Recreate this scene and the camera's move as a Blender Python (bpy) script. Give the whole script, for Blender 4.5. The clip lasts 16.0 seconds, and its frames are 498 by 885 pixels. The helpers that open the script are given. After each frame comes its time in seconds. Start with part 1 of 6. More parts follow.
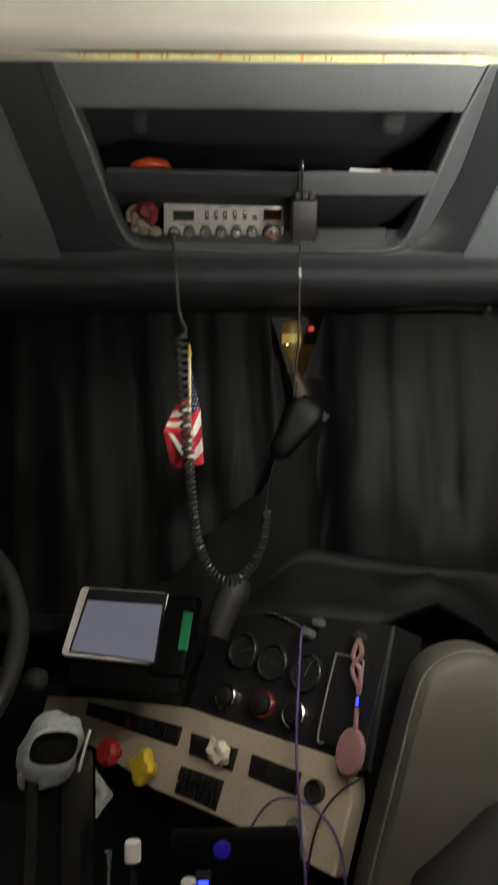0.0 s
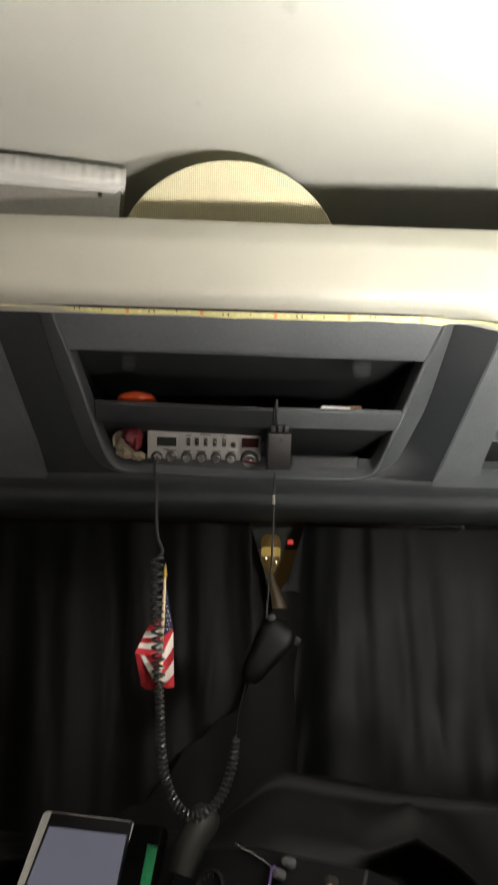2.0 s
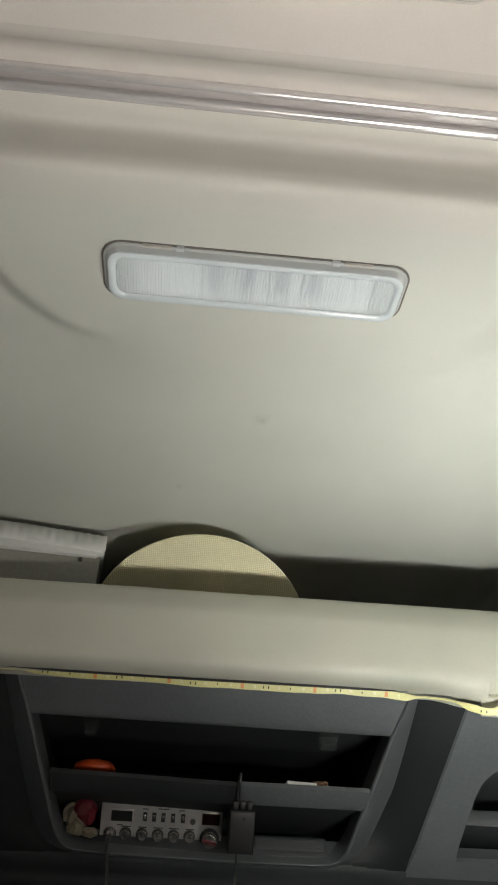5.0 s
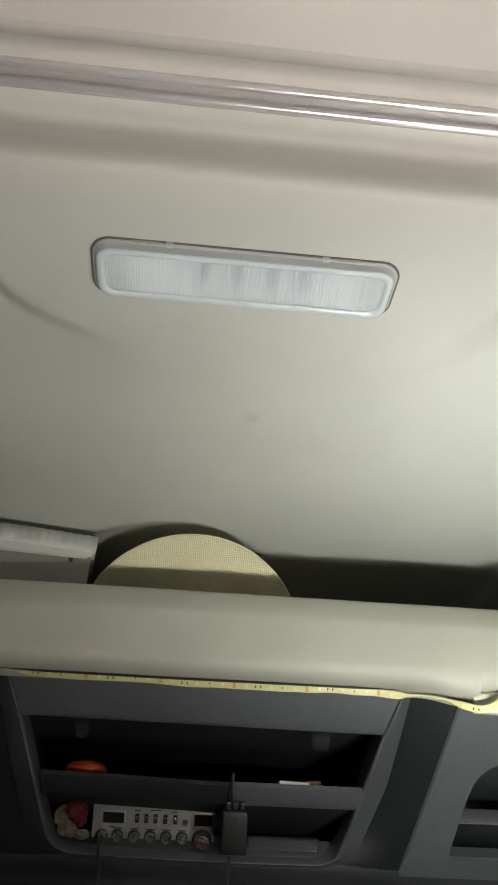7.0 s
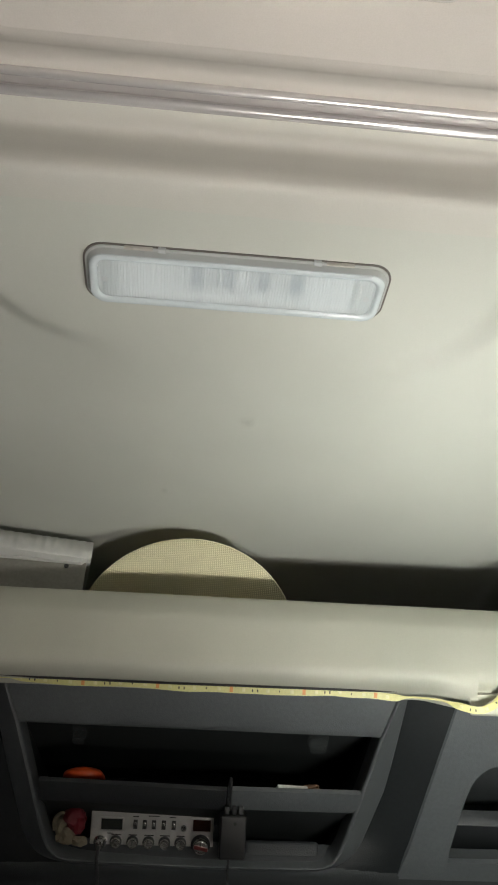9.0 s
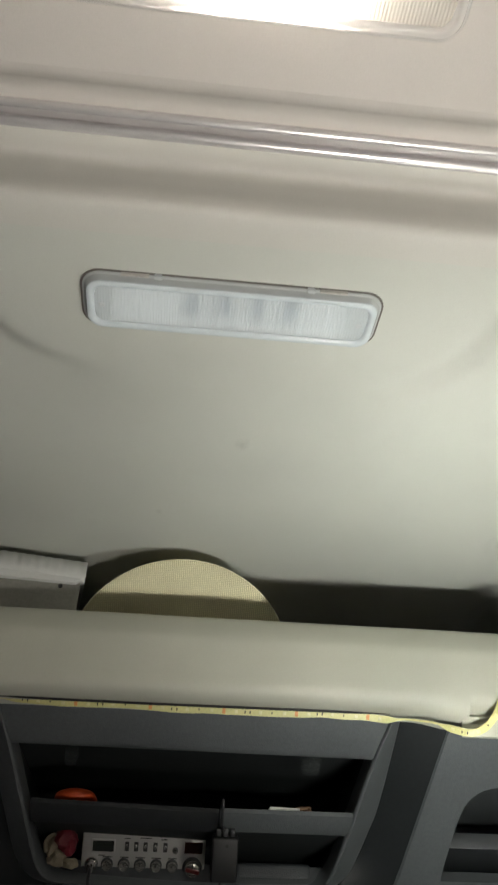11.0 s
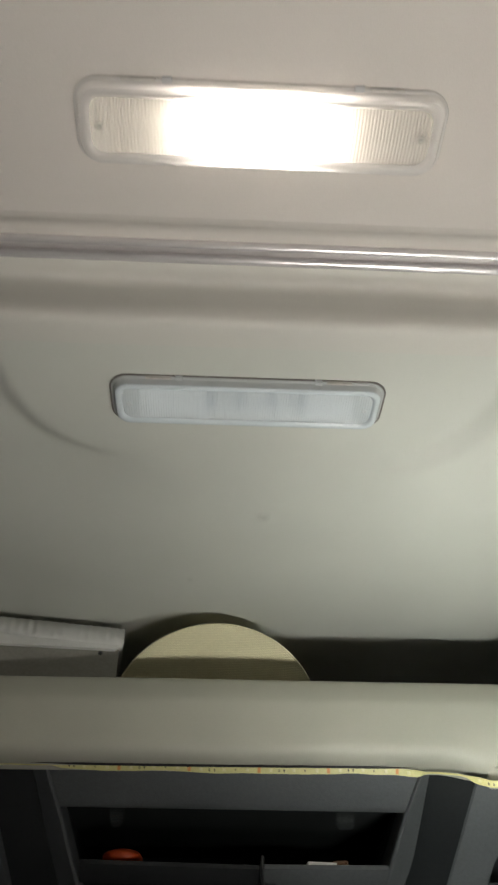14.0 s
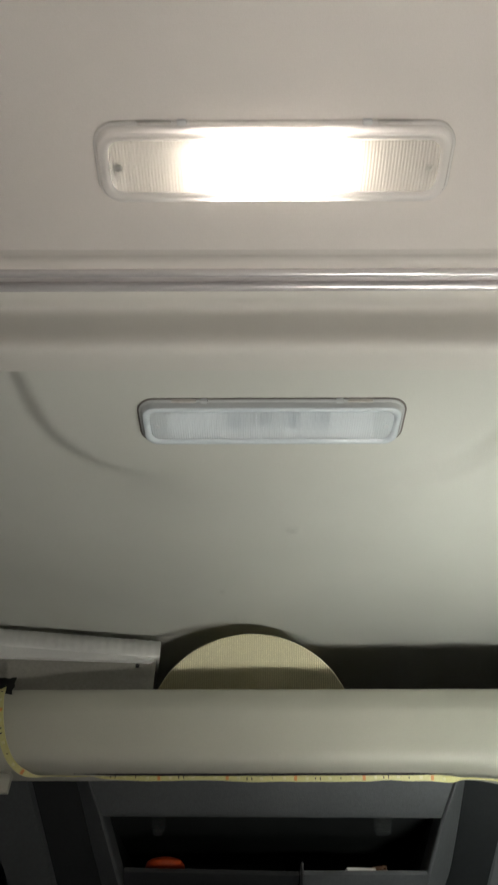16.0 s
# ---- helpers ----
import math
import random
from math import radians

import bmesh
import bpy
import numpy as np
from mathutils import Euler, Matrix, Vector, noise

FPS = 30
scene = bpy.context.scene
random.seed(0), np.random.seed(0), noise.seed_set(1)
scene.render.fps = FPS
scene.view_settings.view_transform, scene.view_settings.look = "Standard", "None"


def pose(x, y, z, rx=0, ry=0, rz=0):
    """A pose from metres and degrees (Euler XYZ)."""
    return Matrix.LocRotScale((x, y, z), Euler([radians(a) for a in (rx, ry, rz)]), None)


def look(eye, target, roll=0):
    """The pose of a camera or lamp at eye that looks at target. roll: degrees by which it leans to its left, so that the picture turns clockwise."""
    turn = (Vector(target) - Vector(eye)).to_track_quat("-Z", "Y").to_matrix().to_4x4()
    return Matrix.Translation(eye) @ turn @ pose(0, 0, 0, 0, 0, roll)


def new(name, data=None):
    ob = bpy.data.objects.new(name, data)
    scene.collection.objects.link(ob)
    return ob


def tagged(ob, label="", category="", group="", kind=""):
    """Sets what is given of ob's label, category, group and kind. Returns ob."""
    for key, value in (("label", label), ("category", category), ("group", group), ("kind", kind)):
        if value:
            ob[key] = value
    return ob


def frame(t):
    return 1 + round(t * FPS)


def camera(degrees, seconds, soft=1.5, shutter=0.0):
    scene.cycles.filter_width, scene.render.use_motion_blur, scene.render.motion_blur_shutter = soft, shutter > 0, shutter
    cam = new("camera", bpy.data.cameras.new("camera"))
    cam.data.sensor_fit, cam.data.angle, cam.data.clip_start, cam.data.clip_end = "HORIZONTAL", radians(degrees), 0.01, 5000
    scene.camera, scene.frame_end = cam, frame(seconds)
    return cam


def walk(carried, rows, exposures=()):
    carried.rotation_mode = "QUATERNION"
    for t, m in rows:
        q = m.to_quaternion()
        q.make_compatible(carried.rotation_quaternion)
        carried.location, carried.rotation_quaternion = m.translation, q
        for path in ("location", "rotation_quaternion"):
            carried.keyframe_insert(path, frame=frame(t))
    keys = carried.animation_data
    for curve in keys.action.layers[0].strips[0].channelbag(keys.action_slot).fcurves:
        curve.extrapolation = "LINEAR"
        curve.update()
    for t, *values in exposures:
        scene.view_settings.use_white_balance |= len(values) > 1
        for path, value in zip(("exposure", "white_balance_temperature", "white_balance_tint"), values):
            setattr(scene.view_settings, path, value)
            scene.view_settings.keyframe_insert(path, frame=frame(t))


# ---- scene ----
cam = camera(34.8, 16.0, soft=2.0, shutter=0.6)
PATH = [
    (0, (0.166, 0.078, 1.577), (0.237, 2.073, 1.692), -0.7),
    (0.25, (0.181, 0.061, 1.588), (0.250, 2.045, 1.797), -0.5),
    (0.5, (0.194, 0.048, 1.598), (0.26, 2.022, 1.912), -0.2),
    (1, (0.208, 0.038, 1.619), (0.257, 1.993, 2.037), 0.9),
    (1.5, (0.211, 0.031, 1.631), (0.253, 1.973, 2.108), 1.1),
    (2, (0.2, 0.031, 1.639), (0.271, 1.953, 2.189), 0.8),
    (2.5, (0.195, 0.008, 1.646), (0.264, 1.854, 2.413), 0.8),
    (3, (0.202, -0.014, 1.656), (0.274, 1.698, 2.688), 0.7),
    (3.5, (0.2, -0.038, 1.661), (0.284, 1.563, 2.857), 0.8),
    (4, (0.19, -0.034, 1.661), (0.285, 1.53, 2.904), 1.5),
    (4.5, (0.19, -0.031, 1.663), (0.301, 1.509, 2.935), 2.0),
    (7, (0.192, -0.023, 1.66), (0.327, 1.505, 2.943), 1.1),
    (7.5, (0.195, -0.023, 1.66), (0.329, 1.503, 2.945), 1.0),
    (8, (0.197, -0.02, 1.66), (0.337, 1.503, 2.948), 0.6),
    (8.5, (0.194, -0.022, 1.658), (0.339, 1.498, 2.949), 0.2),
    (10.8, (0.192, -0.029, 1.657), (0.345, 1.471, 2.971), 0.3),
    (11, (0.193, -0.036, 1.657), (0.349, 1.454, 2.981), 0.2),
    (11.5, (0.197, -0.053, 1.655), (0.366, 1.389, 3.031), -0.1),
    (12, (0.212, -0.077, 1.654), (0.399, 1.319, 3.074), 0.0),
    (12.5, (0.228, -0.075, 1.652), (0.458, 1.335, 3.052), -0.9),
    (13, (0.225, -0.065, 1.655), (0.453, 1.356, 3.043), -1.8),
    (13.5, (0.211, -0.079, 1.649), (0.371, 1.36, 3.028), -1.3),
    (14, (0.199, -0.126, 1.643), (0.274, 1.306, 3.037), -0.4),
    (14.5, (0.198, -0.151, 1.64), (0.222, 1.268, 3.05), 0.2),
    (15, (0.199, -0.164, 1.639), (0.207, 1.235, 3.068), 0.6),
    (15.5, (0.199, -0.165, 1.638), (0.2, 1.228, 3.074), 0.4),
    (16, (0.206, -0.157, 1.64), (0.201, 1.273, 3.037), 0.0),
]
walk(cam, [(t, look(eye, target, roll)) for t, eye, target, roll in PATH],
     exposures=[(0, 1.25, 6850, 13.5), (0.5, 1.36, 6850, 14), (1.2, 1.38, 6850, 15.5), (2, 1.12, 6850, 17), (2.55, 0.80, 6850, 17.5), (3, 0.33, 6800, 17), (3.3, 0.18, 6700, 14), (4.5, -0.05, 6600, 12), (11, -0.15, 6600, 10.8), (12, -0.42, 6600, 10.8), (16, -0.44, 6600, 11.2)])

# ---- world: night outside; a ceiling lamp and two unseen lamps give the light ----
world = bpy.data.worlds.new("night")
scene.world = world
world.use_nodes = True
world.node_tree.nodes["Background"].inputs[0].default_value = (0.010, 0.011, 0.014, 1)
world.node_tree.nodes["Background"].inputs[1].default_value = 0.3

LAMP_STRENGTH = 140.0
WORK_STRENGTH = 520.0
# unseen lamp added to fill the rear ceiling
FILL_STRENGTH = 106.0
LOW_LAMP = (0.585, 0.645, 1.80)
LOW_AIM = (0.23, 0.72, 0.655)
XC = 0.23            # the cab's middle


# ---- materials ----
def mat(name, color, rough=0.6, metal=0.0, grain=200.0, bump=0.05, vary=0.08, stain=6.0, stains=0.12,
        spec=0.5, depth=0.001, sheen=0.0):
    m = bpy.data.materials.new(name)
    m.use_nodes = True
    nt = m.node_tree
    b = nt.nodes["Principled BSDF"]
    tc = nt.nodes.new("ShaderNodeTexCoord")
    n1 = nt.nodes.new("ShaderNodeTexNoise")
    n1.inputs["Scale"].default_value, n1.inputs["Detail"].default_value = stain, 5
    n2 = nt.nodes.new("ShaderNodeTexNoise")
    n2.inputs["Scale"].default_value, n2.inputs["Detail"].default_value = grain, 3
    geo = nt.nodes.new("ShaderNodeNewGeometry")
    for n in (n1, n2):
        nt.links.new(geo.outputs["Position"], n.inputs["Vector"])
    r1 = nt.nodes.new("ShaderNodeMapRange")
    r1.inputs["From Min"].default_value, r1.inputs["From Max"].default_value = 0.3, 0.7
    r1.inputs["To Min"].default_value, r1.inputs["To Max"].default_value = 1 - stains, 1 + stains
    nt.links.new(n1.outputs["Fac"], r1.inputs["Value"])
    r2 = nt.nodes.new("ShaderNodeMapRange")
    r2.inputs["From Min"].default_value, r2.inputs["From Max"].default_value = 0.3, 0.7
    r2.inputs["To Min"].default_value, r2.inputs["To Max"].default_value = 1 - vary, 1 + vary
    nt.links.new(n2.outputs["Fac"], r2.inputs["Value"])
    mul = nt.nodes.new("ShaderNodeMath")
    mul.operation = "MULTIPLY"
    nt.links.new(r1.outputs[0], mul.inputs[0])
    nt.links.new(r2.outputs[0], mul.inputs[1])
    vm = nt.nodes.new("ShaderNodeVectorMath")
    vm.operation = "SCALE"
    vm.inputs[0].default_value = color
    nt.links.new(mul.outputs[0], vm.inputs["Scale"])
    nt.links.new(vm.outputs[0], b.inputs["Base Color"])
    rr = nt.nodes.new("ShaderNodeMapRange")
    rr.inputs["To Min"].default_value, rr.inputs["To Max"].default_value = max(rough - 0.08, 0.02), min(rough + 0.08, 1)
    nt.links.new(n1.outputs["Fac"], rr.inputs["Value"])
    nt.links.new(rr.outputs[0], b.inputs["Roughness"])
    b.inputs["Metallic"].default_value = metal
    b.inputs["Specular IOR Level"].default_value = spec
    if sheen:
        b.inputs["Sheen Weight"].default_value = sheen
    if bump:
        bp = nt.nodes.new("ShaderNodeBump")
        bp.inputs["Strength"].default_value, bp.inputs["Distance"].default_value = bump, depth
        nt.links.new(n2.outputs["Fac"], bp.inputs["Height"])
        nt.links.new(bp.outputs[0], b.inputs["Normal"])
    return m


def leather_bump(m, scale, strength, depth):
    """Adds a moulded-in leather grain to a plastic."""
    nt = m.node_tree
    geo = nt.nodes.new("ShaderNodeNewGeometry")
    v = nt.nodes.new("ShaderNodeTexVoronoi")
    v.inputs["Scale"].default_value = scale
    nt.links.new(geo.outputs["Position"], v.inputs["Vector"])
    bp = nt.nodes.new("ShaderNodeBump")
    bp.inputs["Strength"].default_value, bp.inputs["Distance"].default_value = strength, depth
    nt.links.new(v.outputs["Distance"], bp.inputs["Height"])
    nt.links.new(bp.outputs[0], nt.nodes["Principled BSDF"].inputs["Normal"])
    return m


def creased(m, strength):
    """Adds long hanging creases to a cloth."""
    nt = m.node_tree
    geo = nt.nodes.new("ShaderNodeNewGeometry")
    mp = nt.nodes.new("ShaderNodeMapping")
    mp.inputs["Scale"].default_value = (9.0, 9.0, 2.2)
    nt.links.new(geo.outputs["Position"], mp.inputs["Vector"])
    n = nt.nodes.new("ShaderNodeTexNoise")
    n.inputs["Scale"].default_value, n.inputs["Detail"].default_value = 1.0, 2
    n.inputs["Distortion"].default_value = 0.9
    nt.links.new(mp.outputs[0], n.inputs["Vector"])
    bp = nt.nodes.new("ShaderNodeBump")
    bp.inputs["Strength"].default_value, bp.inputs["Distance"].default_value = strength, 0.02
    nt.links.new(n.outputs["Fac"], bp.inputs["Height"])
    nt.links.new(bp.outputs[0], nt.nodes["Principled BSDF"].inputs["Normal"])
    return m


def glow(name, color, strength):
    m = bpy.data.materials.new(name)
    m.use_nodes = True
    b = m.node_tree.nodes["Principled BSDF"]
    b.inputs["Base Color"].default_value = (*color, 1)
    b.inputs["Emission Color"].default_value = (*color, 1)
    b.inputs["Emission Strength"].default_value = strength
    b.inputs["Roughness"].default_value = 0.5
    return m


def lens_plastic(name, tint, clear, rough=0.15, ribs=0.0):
    """Moulded clear plastic: part see-through, part milky, with a gloss."""
    m = bpy.data.materials.new(name)
    m.use_nodes = True
    nt = m.node_tree
    b = nt.nodes["Principled BSDF"]
    b.inputs["Base Color"].default_value = (*tint, 1)
    b.inputs["Roughness"].default_value = rough
    tr = nt.nodes.new("ShaderNodeBsdfTransparent")
    tr.inputs[0].default_value = (0.95, 0.95, 0.95, 1)
    tl = nt.nodes.new("ShaderNodeBsdfTranslucent")
    tl.inputs[0].default_value = (*tint, 1)
    mix = nt.nodes.new("ShaderNodeMixShader")
    mix.inputs[0].default_value = clear
    half = nt.nodes.new("ShaderNodeMixShader")
    half.inputs[0].default_value = 0.5
    nt.links.new(b.outputs[0], half.inputs[1])
    nt.links.new(tl.outputs[0], half.inputs[2])
    nt.links.new(half.outputs[0], mix.inputs[1])
    nt.links.new(tr.outputs[0], mix.inputs[2])
    nt.links.new(mix.outputs[0], nt.nodes["Material Output"].inputs["Surface"])
    if ribs:
        geo = nt.nodes.new("ShaderNodeNewGeometry")
        w = nt.nodes.new("ShaderNodeTexWave")
        w.bands_direction = "X"
        w.inputs["Scale"].default_value = ribs
        nt.links.new(geo.outputs["Position"], w.inputs["Vector"])
        bp = nt.nodes.new("ShaderNodeBump")
        bp.inputs["Strength"].default_value, bp.inputs["Distance"].default_value = 0.6, 0.001
        nt.links.new(w.outputs["Fac"], bp.inputs["Height"])
        nt.links.new(bp.outputs[0], b.inputs["Normal"])
    return m


def smudged(m, spots):
    """Small grubby finger marks at given places: (x, y, radius, depth of tone)."""
    nt = m.node_tree
    b = nt.nodes["Principled BSDF"]
    geo = nt.nodes.new("ShaderNodeNewGeometry")
    n = nt.nodes.new("ShaderNodeTexNoise")
    n.inputs["Scale"].default_value = 120
    nt.links.new(geo.outputs["Position"], n.inputs["Vector"])
    for x, y, r, tone in spots:
        d = nt.nodes.new("ShaderNodeVectorMath")
        d.operation = "DISTANCE"
        flat = nt.nodes.new("ShaderNodeVectorMath")
        flat.operation = "MULTIPLY"
        flat.inputs[1].default_value = (1, 0.7, 0)
        nt.links.new(geo.outputs["Position"], flat.inputs[0])
        nt.links.new(flat.outputs[0], d.inputs[0])
        d.inputs[1].default_value = (x, y * 0.7, 0)
        wob = nt.nodes.new("ShaderNodeMath")
        wob.operation = "MULTIPLY_ADD"
        nt.links.new(n.outputs["Fac"], wob.inputs[0])
        wob.inputs[1].default_value = r * 1.2
        nt.links.new(d.outputs["Value"], wob.inputs[2])
        mr = nt.nodes.new("ShaderNodeMapRange")
        mr.interpolation_type = "SMOOTHSTEP"
        mr.inputs["From Min"].default_value, mr.inputs["From Max"].default_value = r * 0.4, r * 1.9
        mr.inputs["To Min"].default_value, mr.inputs["To Max"].default_value = tone, 1.0
        nt.links.new(wob.outputs[0], mr.inputs["Value"])
        sc = nt.nodes.new("ShaderNodeVectorMath")
        sc.operation = "SCALE"
        nt.links.new(b.inputs["Base Color"].links[0].from_socket, sc.inputs[0])
        nt.links.new(mr.outputs[0], sc.inputs["Scale"])
        nt.links.new(sc.outputs[0], b.inputs["Base Color"])
    return m


def woven(name, color, dark, scale, rough=0.8):
    """Straw or cloth woven over and under."""
    m = mat(name, color, rough, bump=0)
    nt = m.node_tree
    b = nt.nodes["Principled BSDF"]
    tc = nt.nodes.new("ShaderNodeTexCoord")
    waves = []
    for axis in ("X", "Y"):
        w = nt.nodes.new("ShaderNodeTexWave")
        w.bands_direction = axis
        w.inputs["Scale"].default_value = scale
        w.inputs["Distortion"].default_value = 0.4
        nt.links.new(tc.outputs["Object"], w.inputs["Vector"])
        waves.append(w)
    mx = nt.nodes.new("ShaderNodeMath")
    mx.operation = "MULTIPLY"
    nt.links.new(waves[0].outputs["Fac"], mx.inputs[0])
    nt.links.new(waves[1].outputs["Fac"], mx.inputs[1])
    mix = nt.nodes.new("ShaderNodeMix")
    mix.data_type = "RGBA"
    old = b.inputs["Base Color"].links[0].from_socket
    nt.links.new(old, mix.inputs[7])
    mix.inputs[6].default_value = (*dark, 1)
    ramp = nt.nodes.new("ShaderNodeMapRange")
    ramp.inputs["From Min"].default_value, ramp.inputs["From Max"].default_value = 0.0, 0.35
    nt.links.new(mx.outputs[0], ramp.inputs["Value"])
    nt.links.new(ramp.outputs[0], mix.inputs[0])
    nt.links.new(mix.outputs[2], b.inputs["Base Color"])
    bp = nt.nodes.new("ShaderNodeBump")
    bp.inputs["Strength"].default_value, bp.inputs["Distance"].default_value = 0.7, 0.001
    nt.links.new(mx.outputs[0], bp.inputs["Height"])
    nt.links.new(bp.outputs[0], b.inputs["Normal"])
    return m


M = dict(
    headliner=smudged(mat("headliner vinyl", (0.550, 0.559, 0.513), 0.62, grain=900, bump=0.10, vary=0.03, stain=3.0, stains=0.06),
                      ((0.264, 0.731, 0.010, 0.84), (0.160, 0.915, 0.006, 0.87), (0.30, 0.46, 0.005, 0.85))),
    # the rear lamp's warm light is put into these two vinyl colours
    rear_warm=mat("headliner vinyl with lamp warmth in its colour", (0.585, 0.551, 0.513), 0.62, grain=900, bump=0.10, vary=0.03, stain=3.0, stains=0.06),
    cove_warm=mat("cove vinyl with some lamp warmth in its colour", (0.568, 0.556, 0.513), 0.62, grain=900, bump=0.10, vary=0.03, stain=3.0, stains=0.06),
    lip=mat("beige moulded plastic", (0.465, 0.46, 0.395), 0.50, grain=700, bump=0.08, vary=0.03, stain=4.0, stains=0.07),
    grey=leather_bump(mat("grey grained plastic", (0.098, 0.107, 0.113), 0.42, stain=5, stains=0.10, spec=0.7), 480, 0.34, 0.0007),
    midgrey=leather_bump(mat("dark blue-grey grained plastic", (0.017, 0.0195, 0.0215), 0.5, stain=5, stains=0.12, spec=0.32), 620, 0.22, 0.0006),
    darkgrey=leather_bump(mat("dark grained plastic", (0.030, 0.033, 0.036), 0.5, stain=5, stains=0.15), 520, 0.35, 0.0008),
    black=mat("black plastic", (0.016, 0.016, 0.017), 0.42, grain=600, bump=0.1),
    # same plastic as grey, darkened to stand for the shade underneath
    under=leather_bump(mat("console underside with shade in its grey", (0.043, 0.047, 0.050), 0.55, stain=5, stains=0.15), 520, 0.3, 0.0006),
    cubby=mat("black cubby lining", (0.015, 0.018, 0.019), 0.7, grain=400, bump=0.2),
    cavity=mat("dark fibre lining", (0.235, 0.218, 0.202), 0.95, grain=400, bump=0.3, vary=0.2, stains=0.2),
    carpet=mat("dark cab carpet", (0.050, 0.047, 0.044), 0.95, grain=400, bump=0.3, vary=0.2, stains=0.2),
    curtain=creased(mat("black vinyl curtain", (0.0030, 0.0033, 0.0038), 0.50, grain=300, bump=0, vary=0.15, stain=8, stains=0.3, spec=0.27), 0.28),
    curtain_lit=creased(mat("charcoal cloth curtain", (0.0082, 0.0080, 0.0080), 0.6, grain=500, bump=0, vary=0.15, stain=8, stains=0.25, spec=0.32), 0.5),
    dash=leather_bump(mat("black dash vinyl", (0.0095, 0.0095, 0.0098), 0.66, stain=7, stains=0.2, spec=0.3), 450, 0.3, 0.0006),
    brown=leather_bump(mat("taupe dash plastic", (0.56, 0.48, 0.36), 0.55, stain=6, stains=0.08), 600, 0.25, 0.0006),
    seat=mat("taupe vinyl seat back", (0.100, 0.090, 0.077), 0.6, grain=500, bump=0.15, vary=0.04, stain=5, stains=0.1),
    piping=mat("pale seat piping", (0.150, 0.138, 0.118), 0.6),
    alu=mat("brushed aluminium", (0.68, 0.66, 0.66), 0.26, 0.5, bump=0, vary=0.01, stain=2, stains=0.04),
    alu_dark=mat("dull aluminium channel", (0.42, 0.395, 0.39), 0.42, 0.2, bump=0, vary=0.01, stain=2, stains=0.05),
    chrome=mat("chrome", (0.75, 0.74, 0.72), 0.18, 1.0, bump=0, stains=0.05),
    casing=mat("brown lamp casing", (0.14, 0.125, 0.11), 0.5, grain=500, bump=0.05),
    white=mat("white plastic", (0.72, 0.72, 0.70), 0.4, grain=500, bump=0.05, vary=0.03),
    tapeblack=mat("black cloth tape", (0.018, 0.018, 0.018), 0.7, grain=900, bump=0.4),
    strip=mat("yellowed flexible lamp strip", (0.63, 0.60, 0.26), 0.45, grain=300, vary=0.05),
    diode_pale=mat("pale yellow diode gel", (0.74, 0.71, 0.40), 0.25, bump=0),
    orange=mat("orange plastic", (0.52, 0.065, 0.012), 0.4),
    copper=mat("copper pads", (0.70, 0.30, 0.10), 0.4),
    lens=lens_plastic("clear ribbed lens", (0.89, 0.955, 0.985), 0.44, 0.12),
    # lit copies of the lamp's plastics; their tints carry some of its glow
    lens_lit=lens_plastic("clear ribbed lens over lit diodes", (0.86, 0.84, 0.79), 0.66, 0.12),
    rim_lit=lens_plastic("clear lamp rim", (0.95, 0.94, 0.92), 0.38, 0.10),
    lens_frame=lens_plastic("milky lens frame", (0.90, 0.93, 0.95), 0.42, 0.10),
    border=mat("white lens border", (0.62, 0.68, 0.71), 0.22, bump=0, vary=0.02, stains=0.03),
    screw_grey=mat("dull grey screw boss", (0.30, 0.29, 0.27), 0.5, bump=0),
    end_well=mat("lens end grey", (0.62, 0.64, 0.64), 0.5, bump=0),
    lamp_core=glow("lit diodes", (0.975, 0.905, 0.835), LAMP_STRENGTH),
    work_glow=glow("lit work lamp diodes", (0.94, 0.98, 0.905), WORK_STRENGTH),
    fill_glow=glow("fill lamp diffuser", (0.975, 0.94, 0.875), FILL_STRENGTH),
    smoked=lens_plastic("smoky clear plastic", (0.22, 0.24, 0.24), 0.84, 0.05),
    gasket=mat("dark brown gasket", (0.13, 0.115, 0.105), 0.6, bump=0),
    # the lit lamp's gasket and tray tones also stand for its glow
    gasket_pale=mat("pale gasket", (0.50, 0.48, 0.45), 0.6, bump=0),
    tray_lit=mat("lamp tray toned for the lit lamp", (0.50, 0.475, 0.43), 0.4, bump=0),
    lamp_tray=mat("white lamp tray", (0.86, 0.88, 0.90), 0.35, bump=0),
    diode_off=mat("grey unlit diodes", (0.38, 0.42, 0.48), 0.3, bump=0),
    straw=woven("woven cream straw", (0.92, 0.86, 0.59), (0.74, 0.68, 0.44), 105.0),
    straw_band=mat("tan straw edging", (0.40, 0.33, 0.20), 0.8, grain=300, bump=0.3),
)


# ---- mesh helpers ----
def part(name, bm, material, parent=None, label="", angle=35):
    me = bpy.data.meshes.new(name)
    bmesh.ops.recalc_face_normals(bm, faces=bm.faces)
    bm.to_mesh(me)
    bm.free()
    me.shade_smooth()
    me.set_sharp_from_angle(angle=radians(angle))
    me.materials.append(material)
    ob = new(name, me)
    if parent is not None:
        ob.parent = parent
        ob.matrix_parent_inverse = Matrix.Translation(-parent.location)
    if label:
        ob["label"] = label
    return ob


def thing(name, label, category, at, group="", kind=""):
    e = new(name)
    e.location = at
    e.empty_display_size = 0.02
    return tagged(e, label, category, group, kind)


